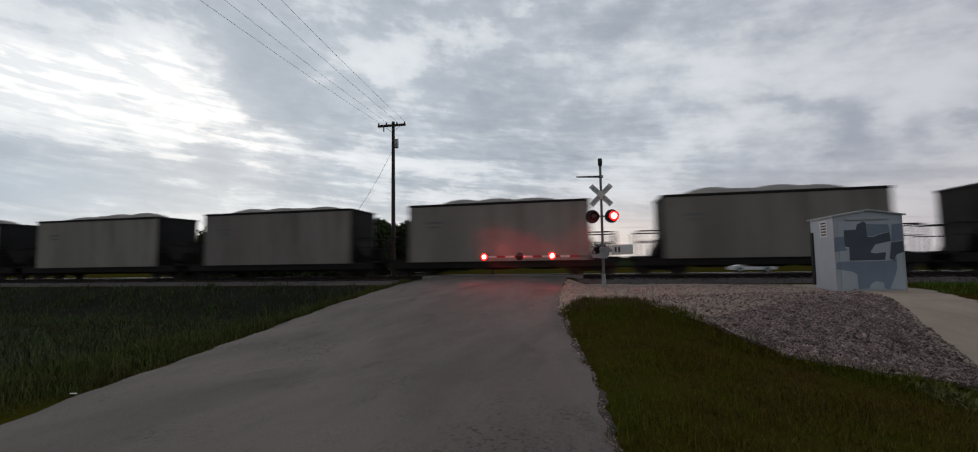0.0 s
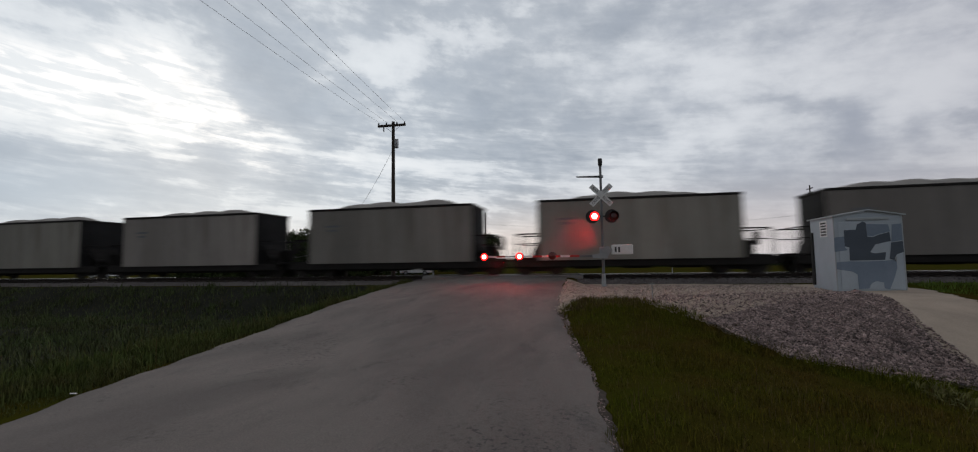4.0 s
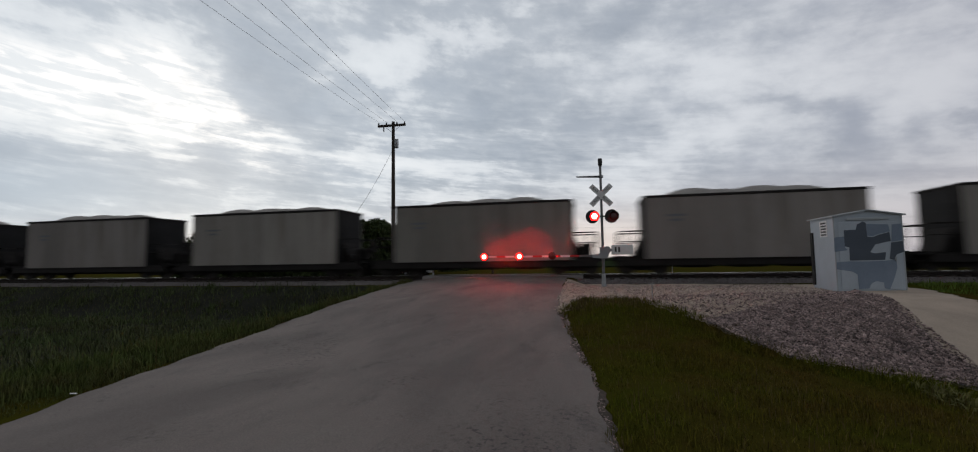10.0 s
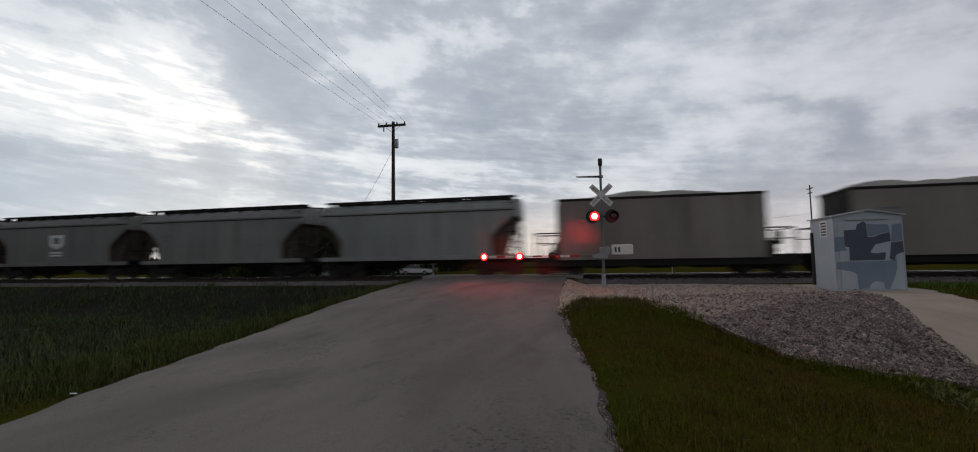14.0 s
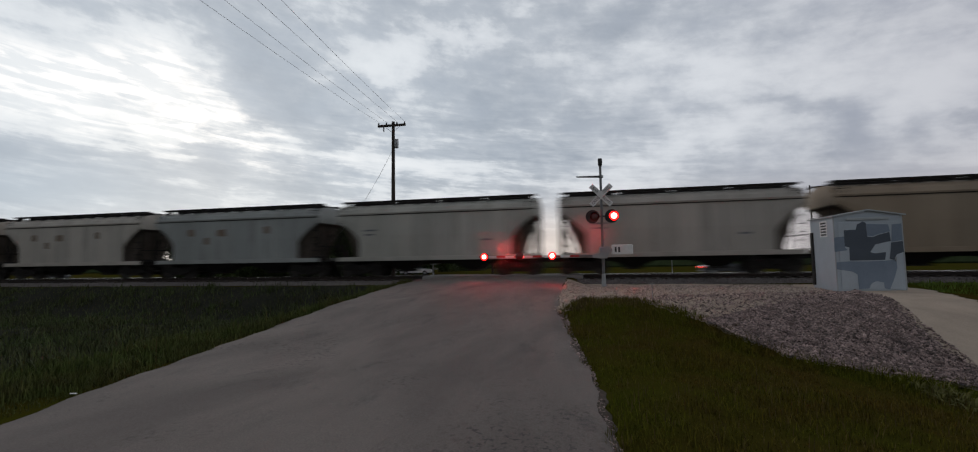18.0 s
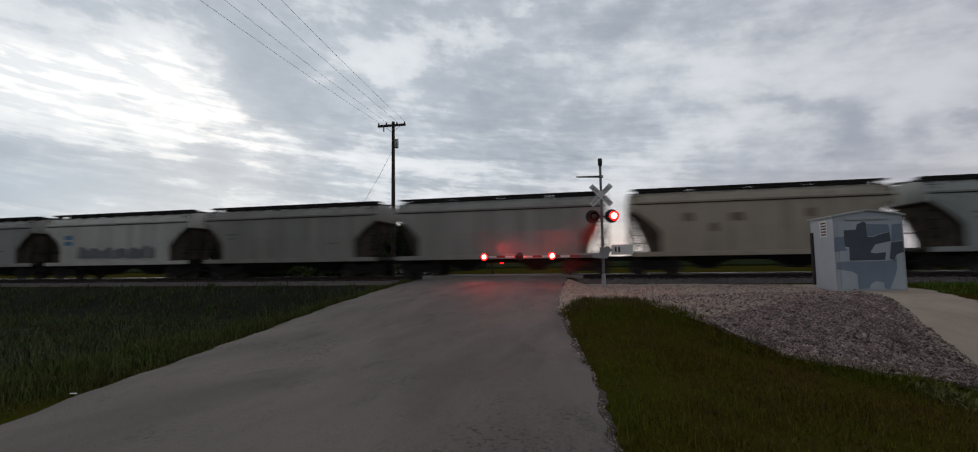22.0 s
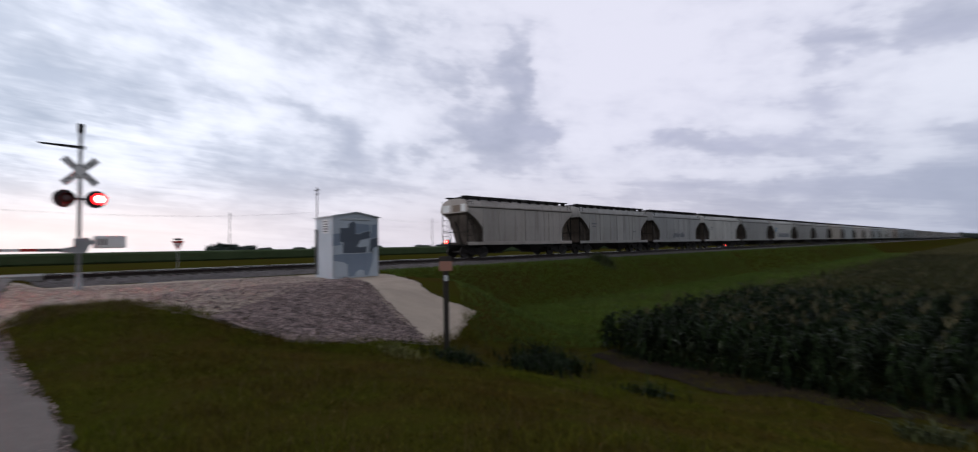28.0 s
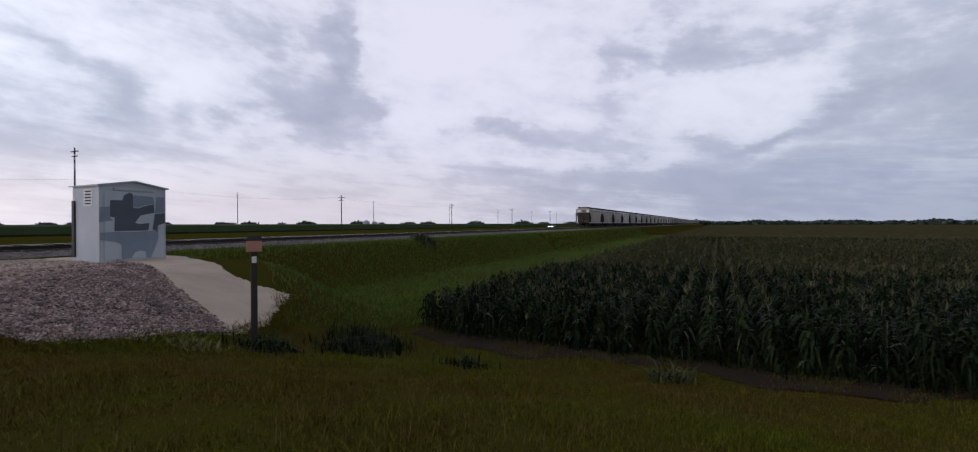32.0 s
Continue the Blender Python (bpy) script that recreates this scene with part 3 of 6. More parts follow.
def sheet(name, xs, ys, lift, material, mask=None, zfun=height):
    gx, gy = np.meshgrid(xs, ys, indexing="ij")
    gz = zfun(gx, gy) + lift
    n, m = len(xs), len(ys)
    idx = np.arange(n * m).reshape(n, m)
    quads = np.stack([idx[:-1, :-1], idx[1:, :-1], idx[1:, 1:], idx[:-1, 1:]], -1).reshape(-1, 4)
    verts = np.stack([gx, gy, gz], -1).reshape(-1, 3)
    if mask is not None:
        cx, cy = verts[quads].mean(1)[:, 0], verts[quads].mean(1)[:, 1]
        quads = quads[mask(cx, cy)]
        used = np.unique(quads)
        back = np.full(len(verts), -1)
        back[used] = np.arange(len(used))
        verts, quads = verts[used], back[quads]
    return mesh_from(name, verts, quads, material, smooth=True)


def inside(x, y, poly):
    """Which points lie inside an outline."""
    x, y = np.asarray(x), np.asarray(y)
    hit = np.zeros(x.shape, bool)
    for (x0, y0), (x1, y1) in zip(poly, poly[1:] + poly[:1]):
        cross = (y0 > y) != (y1 > y)
        hit ^= cross & (x < (x1 - x0) * (y - y0) / ((y1 - y0) or 1e-9) + x0)
    return hit


ground = sheet("ground", spread(-42, 46, 0.5, 3000), spread(-14, 40, 0.5, 3000), 0.0, GRASS_SOIL)
tagged(ground, "dark grassy ground sloping down from the raised road", "ground", kind="structure")

# the road: a worn sheet with ragged edges
ys = np.arange(-40, 54.01, 0.25)
cols = 29
verts, faces = [], []
for j, y in enumerate(ys):
    lx, rx = float(along(LEFT_EDGE, y)), float(along(RIGHT_EDGE, y))
    lx += 0.04 * math.sin(y * 2.1) + 0.03 * math.sin(y * 5.7 + 1)
    rx += 0.035 * math.sin(y * 1.7 + 2) + 0.03 * math.sin(y * 5.3)
    z = float(along(ROAD_RISE, y))
    for i in range(cols):
        s = i / (cols - 1)
        crown = 0.05 * (1 - (2 * s - 1) ** 2)
        edge = -0.03 if i in (0, cols - 1) else 0.0
        verts.append((lx + (rx - lx) * s, y, z + crown * (0.3 if 23 < y < 32 else 1) - 0.03 + edge + 0.006 * math.sin(3 * s * 9 + y)))
for j in range(len(ys) - 1):
    for i in range(cols - 1):
        a = j * cols + i
        faces.append((a, a + 1, a + cols + 1, a + cols))
road = mesh_from("road", verts, faces, CRACKED, smooth=True)
tagged(road, "pale worn cracked asphalt road rising to the crossing", "road", kind="structure")

sv, sf = [], []
for j, y in enumerate(np.arange(0.5, 18, 0.08)):
    rx = float(along(RIGHT_EDGE, y))
    w = 0.05 + 0.14 * float(1 - smooth01((y - 2.5) / 4.0)) + 0.05 * math.sin(y * 2.3) + 0.03 * math.sin(y * 6.1 + 1) + 0.02 * math.sin(y * 15)
    sv += [(rx - 0.2, y, float(along(ROAD_RISE, y)) - 0.075), (rx + 0.03, y, float(height(rx + 0.03, y)) + 0.022), (rx + max(0.03, w), y, float(height(rx + max(0.03, w), y)) + 0.004)]
    if j:
        sf += [(3 * j - 3, 3 * j - 2, 3 * j + 1, 3 * j), (3 * j - 2, 3 * j - 1, 3 * j + 2, 3 * j + 1)]
shoulder = mesh_from("road_shoulder", sv, sf, SHOULDER)
tagged(shoulder, "crumbled dirt shoulder along the asphalt", "shoulder", kind="structure")

# crushed stone round the equipment shed
APRON = [(-1.2, 13.0), (-0.55, 13.2), (-0.3, 14.2), (0.9, 14.5), (1.8, 13.2), (2.5, 11.6), (3.0, 10.5), (3.7, 9.7), (4.7, 9.7), (6.3, 10.0), (7.2, 10.0),
         (8.6, 10.7), (10.3, 12.0), (9.75, 12.7), (9.4, 13.7), (9.9, 15.4), (10.5, 17.2), (11.5, 19.5), (12.2, 21.8), (5.0, 23.4), (-1.2, 23.6)]
PILE = [(2.45, 11.7), (3.0, 10.5), (3.7, 9.7), (4.7, 9.7), (6.3, 10.0), (7.1, 10.1), (7.02, 11.4), (7.2, 12.9), (7.7, 15.0), (8.1, 16.9), (6.9, 15.8), (5.5, 14.4), (4.0, 13.1)]
fine_x, fine_y = np.arange(-1.8, 13, 0.09), np.arange(8, 24.2, 0.09)
jag = lambda x, y: (x + 0.05 * np.sin(3 * y) + 0.03 * np.sin(11 * y), y + 0.05 * np.sin(4 * x) + 0.03 * np.sin(13 * x))
apron = sheet("gravel_apron", fine_x, fine_y, 0.025, LIMESTONE, lambda x, y: inside(*jag(x, y), APRON) & (x > along(RIGHT_EDGE, y) - 0.3))
tagged(apron, "tan crushed limestone apron round the equipment shed", "gravel", kind="structure")
PILE_Z = lambda x, y: height(x, y) + 0.06 * smooth01((y - 8.6) / 3) + 0.03 * ripple(x * 2, y * 2)
pile = sheet("stone_bed", fine_x, fine_y, 0.02, BALLAST, lambda x, y: inside(*jag(x, y), PILE), PILE_Z)
tagged(pile, "bed of grey broken stone below the shed", "gravel", kind="structure")

ditch = sheet("ditch", np.arange(-60, -9.4, 0.5), np.arange(-6, 23.4, 0.5), 0.02, DITCH, lambda x, y: x < along(LEFT_EDGE, y) - 2.0 - 0.4 * np.sin(y * 1.3) - 0.3 * np.sin(y * 3.1))
tagged(ditch, "dull brown weedy ditch beside the road", "ditch", kind="structure")

# track bed
BED = [(22.2, 0.28), (24.9, 0.52), (25.6, 0.565), (28.8, 0.565), (29.5, 0.52), (31.2, 0.13)]
xs_bed = spread(-60, 90, 1.0, 1500, 1.25)
bed_v = [(x, y, z + (0.02 * math.sin(x * 2.3 + y * 5) if 0 < i < 5 else -0.15)) for x in xs_bed for i, (y, z) in enumerate(BED)]
bed_f = [(a * 6 + i, (a + 1) * 6 + i, (a + 1) * 6 + i + 1, a * 6 + i + 1) for a in range(len(xs_bed) - 1) for i in range(5)]
track = thing("railway_track", pose(0, 0, 0), "straight rusty railway track on a grey ballast bed", "track", kind="structure")
mesh_from("ballast", bed_v, bed_f, BALLAST, track)
RAIL = [(-0.07, 0), (0.07, 0), (0.07, 0.012), (0.012, 0.035), (0.012, 0.125), (0.034, 0.135), (0.034, 0.166), (-0.034, 0.166), (-0.034, 0.135), (-0.012, 0.125), (-0.012, 0.035), (-0.07, 0.012)]
for side in (-1, 1):
    yr = TRACK_Y + side * 0.753
    part("rail", prism([(yr + p, RAIL_Z - 0.17 + q) for p, q in RAIL], "x", -1500, 1500), RAIL_STEEL, track, "rusty steel rail")
    part("railhead", box(-1500, 1500, yr - 0.03, yr + 0.03, RAIL_Z - 0.004, RAIL_Z), RAIL_TOP, track, "polished top of the rail")
tie = part("crosstie", box(-0.115, 0.115, -1.3, 1.3, 0, 0.17, bevel=0.012), TIE, track)
tie.location = (-36, TRACK_Y, RAIL_Z - 0.335)
far_ties = bmesh.new()
for i in range(-220, 520):
    x = i * 0.53
    if -10.2 < x < -0.6:
        continue
    if -36 <= x <= 66:
        again(tie, pose(x, TRACK_Y + 0.03 * math.sin(i * 3.3), RAIL_Z - 0.335, 0, 0, 0.8 * math.sin(i * 2.1)), track)
    else:
        box(x - 0.115, x + 0.115, TRACK_Y - 1.3, TRACK_Y + 1.3, RAIL_Z - 0.335, RAIL_Z - 0.165, far_ties)
tagged(part("far_crossties", far_ties, TIE, track), kind="stuff")
for y0, y1 in ((25.75, 26.38), (26.54, 27.86), (28.02, 28.65)):
    for i in range(3):
        x0 = -9.6 + i * 3.05
        part("crossing_panel", box(x0, x0 + 3.02, y0, y1, RAIL_Z - 0.2, RAIL_Z + 0.012, bevel=0.01), CONCRETE, track, "concrete crossing panel")

# highway beyond the track
highway = part("highway", box(-1500, 1500, 48.5, 59.2, -0.5, -0.18), ASPHALT)
tagged(highway, "straight pale concrete highway beyond the track", "highway", kind="structure")
for y in (48.9, 58.8):
    part("edge_line", box(-1500, 1500, y - 0.06, y + 0.06, -0.178, -0.174), EDGE_WHITE, highway)
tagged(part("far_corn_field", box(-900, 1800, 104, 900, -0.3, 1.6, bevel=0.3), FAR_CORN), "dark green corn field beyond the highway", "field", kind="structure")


# ---- rolling stock ----
def truck(parent, x):
    """A two-axle freight bogie; everything is grimy steel."""
    bogie = part("bogie", box(-0.2, 0.2, -1.2, 1.2, 0.42, 0.72, bevel=0.03), UNDER, parent, "grimy cast steel bogie")
    bogie.location = (x, 0, 0)
    side = [(-1.15, 0.62), (-1.15, 0.40), (-0.75, 0.38), (-0.45, 0.22), (0.45, 0.22), (0.75, 0.38), (1.15, 0.40), (1.15, 0.62), (0.6, 0.74), (-0.6, 0.74)]
    for s in (-1, 1):
        part("side_frame", prism(side, "y", s * 1.02 - 0.07, s * 1.02 + 0.07), UNDER, bogie)
    for ax in (-0.89, 0.89):
        bm = tube((ax, -0.95, 0.46), (ax, 0.95, 0.46), 0.08)
        for s in (-1, 1):
            tube((ax, s * 0.69, 0.46), (ax, s * 0.82, 0.46), 0.455, 0.455, bm, 20)
            tube((ax, s * 0.66, 0.46), (ax, s * 0.69, 0.46), 0.49, 0.49, bm, 20)
        part("wheelset", bm, WHEEL, bogie)
    return bogie


def coupler(parent, x, s):
    bm = box(x, x + s * 0.35, -0.12, 0.12, 0.74, 0.98, bevel=0.03)
    part("coupler", bm, UNDER, parent)


def ladder(parent, x, y, z0, z1, along_x, n):
    dx, dy = (0.22, 0) if along_x else (0, 0.22)
    bm = bmesh.new()
    for s in (-1, 1):
        tube((x + s * dx, y + s * dy, z0), (x + s * dx, y + s * dy, z1), 0.022, None, bm, 6)
    for i in range(n):
        z = z0 + (z1 - z0) * (i + 0.5) / n
        tube((x - dx, y - dy, z), (x + dx, y + dy, z), 0.016, None, bm, 6)
    return part("ladder", bm, UNDER, parent)


HOP_HALF, HOP_PITCH, GON_PITCH = 6.05, 13.3, 14.05


def hopper_body():
    """Rounded roof, near-upright sides, and ends cut away in an arch over the trucks."""
    rings = []
    cut = 1.45
    xs = [-HOP_HALF + cut * q for q in (0, 0.02, 0.2, 0.4, 0.6, 0.75, 0.87, 0.95, 0.985, 1.0)] + [-2.2, 0.0]
    xs = sorted(set(round(x, 3) for x in xs + [-x for x in xs]))
    for x in xs:
        t = (HOP_HALF - abs(x)) / cut
        zb = 1.12 if t > 0.99 else 1.95 + 1.38 * (0.45 * math.sqrt(max(0.0, 1 - t * t)) + 0.55 * (1 - t))
        ring = [(x, -1.36, zb), (x, -1.55, zb + 0.05)]
        ring += [(x, -1.60, zb + (3.76 - zb) * 0.5), (x, -1.57, 3.76), (x, -1.45, 4.02), (x, -1.15, 4.22), (x, -0.6, 4.36), (x, 0, 4.40)]
        ring += [(px, -py, pz) for px, py, pz in ring[-2::-1]]
        rings.append(ring)
    return loft(rings)


def covered_hopper():
    car = thing("covered_hopper_car", pose(0, TRACK_Y, RAIL_Z), "grey two-bay covered hopper wagon, dusty and weathered", "railcar", "moving freight train")
    H = HOP_HALF
    body = part("hopper_body", hopper_body(), HOPPER, car)
    # faces turned outward or down at the ends take the dirt-and-shade colour
    body.data.materials.append(SLOPE)
    for f in body.data.polygons:
        if abs(f.center.x) > H - 1.9 and f.center.z < 3.35 and (abs(f.normal.x) > 0.3 or f.normal.z < -0.3):
            f.material_index = 1
    for s in (-1, 1):
        part("eave_plate", box(-H + 0.04, H - 0.04, s * 1.575 - 0.03, s * 1.575 + 0.055, 3.70, 3.80, bevel=0.01), HOPPER_END, car, "dusty eave angle")
        # dark strip that draws the shadow line below the eave plate
        part("eave_shadow_strip", box(-H + 0.06, H - 0.06, s * 1.575 - 0.03, s * 1.575 + 0.035, 3.655, 3.70), UNDER, car, "dark strip drawn as the eave's shadow")
        part("side_sill", box(-H + 0.05, H - 0.05, s * 1.52 - 0.05, s * 1.52 + 0.06, 0.94, 1.18, bevel=0.012), SILL, car, "pale dusty side sill")
        walk_bm = box(-H + 0.1, H - 0.1, s * 0.95 - 0.22, s * 0.95 + 0.22, 4.48, 4.56)
        for i in range(11):
            x = -5.6 + i * 1.12
            box(x - 0.03, x + 0.03, s * 0.95 - 0.2, s * 0.95 + 0.2, 4.22, 4.49, walk_bm)
        part("roof_walk", walk_bm, UNDER, car, "dark raised roof walkway")
        for x in (-2.9, 0.0, 2.9):
            part("side_rib", box(x - 0.04, x + 0.04, s * 1.585 - 0.03, s * 1.585 + 0.04, 1.2, 3.65), HOPPER, car)
    for i in range(4):
        x = -4.3 + i * 2.87
        hatch = part("roof_hatch", box(x - 1.38, x + 1.38, -0.42, 0.42, 4.34, 4.54, bevel=0.04), UNDER, car)
        for j in (-0.8, 0.8):
            part("hatch_clamp", box(x + j - 0.04, x + j + 0.04, -0.5, 0.5, 4.54, 4.58), UNDER, hatch)
    for x in (-2.15, 2.15):
        cone = loft([[(x - 1.85, -1.4, 1.14), (x + 1.85, -1.4, 1.14), (x + 1.85, 1.4, 1.14), (x - 1.85, 1.4, 1.14)],
                     [(x - 0.35, -0.55, 0.38), (x + 0.35, -0.55, 0.38), (x + 0.35, 0.55, 0.38), (x - 0.35, 0.55, 0.38)]])
        bay = part("discharge_bay", cone, UNDER, car)
        part("outlet_gate", box(x - 0.45, x + 0.45, -0.7, 0.7, 0.28, 0.38, bevel=0.02), UNDER, bay)
    part("centre_sill", box(-H - 0.35, H + 0.35, -0.2, 0.2, 0.72, 1.0), UNDER, car)
    for s in (-1, 1):
        part("end_platform", box(s * (H - 1.4), s * (H + 0.1), -1.5, 1.5, 0.92, 0.98), UNDER, car)
        for y in (-1.45, -0.5, 0.5, 1.45):
            part("end_post", tube((s * (H - 0.05), y, 0.95), (s * (H - 0.05), y, 3.35), 0.035, None, None, 6), UNDER, car)
        part("end_rail", tube((s * (H - 0.05), -1.45, 1.9), (s * (H - 0.05), 1.45, 1.9), 0.025, None, None, 6), UNDER, car)
        sheet_line = [(H - 0.25, 3.3), (H - 0.42, 2.75), (H - 0.68, 2.2), (H - 0.92, 1.6), (H - 1.05, 1.04), (H - 1.55, 1.04), (H - 1.55, 3.3)]
        part("slope_sheet", prism([(s * p, q) for p, q in sheet_line], "y", -1.15, 1.15), SLOPE, car, "rusty sloping end sheet with shade in its colour")
        part("slope_brace", tube((s * (H - 0.75), 0.0, 1.0), (s * (H - 0.15), 0.0, 2.7), 0.07, None, None, 6), UNDER, car)
        for y in (-1.5, 1.5):
            ladder(car, s * (H - 0.31), y, 0.6, 4.3, True, 9)
        coupler(car, s * (H + 0.3), s)
    ring = [(H + 0.05, 0.75 + 0.27 * math.cos(a * math.pi / 6), 2.3 + 0.27 * math.sin(a * math.pi / 6)) for a in range(13)]
    brake = part("brake_wheel", line(ring, 0.014), UNDER, car)
    part("brake_hub", tube((H - 0.03, 0.75, 2.3), (H + 0.07, 0.75, 2.3), 0.05, None, None, 8), UNDER, brake)
    part("air_tank", tube((4.9, -0.5, 1.2), (4.9, 0.6, 1.2), 0.2, None, None, 10), UNDER, car)
    truck(car, -4.8), truck(car, 4.8)
    return car


def heap(seed):
    """A heaped load with a few rounded crests."""
    rng = np.random.default_rng(seed)
    xs, ys = np.linspace(-5.0, 5.0, 61), np.linspace(-1.45, 1.45, 15)
    gx, gy = np.meshgrid(xs, ys, indexing="ij")
    z = np.full(gx.shape, -0.35)
    count = int(rng.integers(2, 5))
    for i in range(count):
        c = -3.2 + 6.4 * (i + 0.5) / count + rng.normal(0, 0.25)
        z = np.maximum(z, rng.uniform(0.44, 0.62) - ((gx - c) / rng.uniform(1.7, 2.4)) ** 2 * 0.45 - (gy / 1.5) ** 2 * 0.55)
    z += 0.02 * ripple(gx * 4, gy * 6)
    idx = np.arange(61 * 15).reshape(61, 15)
    quads = np.stack([idx[:-1, :-1], idx[1:, :-1], idx[1:, 1:], idx[:-1, 1:]], -1).reshape(-1, 4)
    ob = mesh_from("stone_load", np.stack([gx, gy, z + 4.02], -1).reshape(-1, 3), quads, LOAD, smooth=True)
    return tagged(ob, "heaped pale limestone load")


def gondola():
    car = thing("open_hopper_car", pose(0, TRACK_Y, RAIL_Z), "grey open-top wagon heaped with pale crushed stone", "railcar", "moving freight train")
    H, W, Z0, Z1, T = 5.15, 1.58, 0.82, 4.02, 0.06
    for s in (-1, 1):
        part("side_wall", box(-H, H, s * W - T / 2, s * W + T / 2, Z0, Z1), GONDOLA, car)
        part("end_wall", box(s * H - s * T, s * H, -W + T / 2, W - T / 2, Z0, Z1), END_SHADE, car, "end wall darkened with painted-in shade")
    part("wagon_floor", box(-H + T, H - T, -W + T / 2, W - T / 2, Z0 + 0.02, Z0 + 0.1), UNDER, car)
    for s in (-1, 1):
        part("top_chord", box(-H - 0.05, H + 0.05, s * W - 0.07, s * W + 0.07, Z1 - 0.02, Z1 + 0.11, bevel=0.012), UNDER, car, "dark top chord")
        part("top_chord", box(s * H - 0.07, s * H + 0.07, -W + 0.07, W - 0.07, Z1 - 0.02, Z1 + 0.11, bevel=0.012), UNDER, car)
    for s in (-1, 1):
        part("lower_sill", box(-6.55, 6.55, s * 1.42 - 0.06, s * 1.42 + 0.06, 0.46, Z0 + 0.0, bevel=0.015), UNDER, car)
    part("centre_sill", box(-6.7, 6.7, -0.25, 0.25, 0.66, 0.98), UNDER, car)
    for i in range(3):
        x = -2.6 + i * 2.6
        bay = loft([[(x - 1.2, -1.3, 0.82), (x + 1.2, -1.3, 0.82), (x + 1.2, 1.3, 0.82), (x - 1.2, 1.3, 0.82)],
                    [(x - 0.7, -1.0, 0.34), (x + 0.7, -1.0, 0.34), (x + 0.7, 1.0, 0.34), (x - 0.7, 1.0, 0.34)]])
        part("discharge_door", bay, UNDER, car)
    for s in (-1, 1):
        part("end_platform", box(s * (H + 0.02), s * 6.55, -1.48, 1.48, 0.82, 0.9), UNDER, car)
        for y in (-1.35, 1.35):
            frame_ = part("end_railing", line([(s * 5.2, y, 2.3), (s * 6.40, y, 2.3), (s * 6.45, y, 2.25), (s * 6.45, y, 0.88)], 0.04), UNDER, car)
            part("mid_rail", tube((s * 5.2, y, 1.75), (s * 6.45, y, 1.75), 0.025, None, None, 6), UNDER, frame_)
            part("rail_post", tube((s * 5.85, y, 0.88), (s * 5.85, y, 2.3), 0.025, None, None, 6), UNDER, frame_)
        part("end_rail", tube((s * 6.45, -1.35, 2.27), (s * 6.45, 1.35, 2.27), 0.03, None, None, 6), UNDER, car)
        part("slope_sheet", prism([(s * 5.2, 0.95), (s * 5.2, 2.1), (s * 5.75, 0.95)], "y", -0.9, 0.9), UNDER, car)
        ladder(car, s * (H + 0.05), -W + 0.35, 0.6, 3.9, False, 8)
        coupler(car, s * 6.6, s)
    part("brake_cylinder", tube((5.6, -0.9, 1.2), (5.6, -0.2, 1.2), 0.2, None, None, 10), UNDER, car)
    part("brake_reservoir", box(5.5, 6.2, 0.3, 1.0, 1.0, 1.75, bevel=0.08), UNDER, car)
    part("hand_brake", box(6.35, 6.5, 0.3, 0.9, 1.5, 2.2, bevel=0.03), UNDER, car)
    truck(car, -5.2), truck(car, 5.2)
    return car


# where the tail of the train is, by seconds
TAIL_X = ((0, -544.4), (3, -486.0), (6, -427.7), (9, -368.5), (13, -288.8), (15, -248.8), (19, -167.2), (20, -146.3), (22, -104.3), (24, -62.5),
          (26.5, -10.24), (27.4, 8.6), (28, 21.5), (28.6, 34.1), (30, 63.3), (32, 103.4))
HOPPERS, GONDOLAS = 20, 28
HOP_TINT = {0: (0.60, 0.55, 0.535), 1: (0.52, 0.51, 0.515), 2: (0.50, 0.505, 0.53), 3: (0.88, 0.91, 0.94), 4: (0.43, 0.435, 0.44), 5: (0.72, 0.74, 0.73),
            6: (0.40, 0.395, 0.39), 7: (0.46, 0.46, 0.46), 8: (0.58, 0.52, 0.45), 9: (0.52, 0.56, 0.58), 10: (0.60, 0.55, 0.51), 11: (0.64, 0.61, 0.58), 12: (0.46, 0.50, 0.52), 14: (0.60, 0.57, 0.55), 13: (0.63, 0.64, 0.62), 15: (0.44, 0.35, 0.27),
            16: (0.42, 0.46, 0.48), 17: (0.25, 0.25, 0.255), 18: (0.30, 0.31, 0.32), 19: (0.38, 0.41, 0.43)}
train = []
first = covered_hopper()
hoppers = [first] + [copy_thing(first, pose(0, TRACK_Y, RAIL_Z)) for i in range(HOPPERS - 1)]
for i, car in enumerate(hoppers):
    tint = [min(0.95, 1.36 * c) for c in HOP_TINT.get(i, (0.40 + 0.04 * (i % 3),) * 3)]
    for p in car.children:
        if p.data.materials[0] in (HOPPER, HOPPER_END, SILL):
            p.color = (*tint, 1)
    train.append((car, i * HOP_PITCH + HOP_HALF))
first = gondola()
gondolas = [first] + [copy_thing(first, pose(0, TRACK_Y, RAIL_Z)) for i in range(GONDOLAS - 1)]
loads = [heap(s) for s in range(7)]
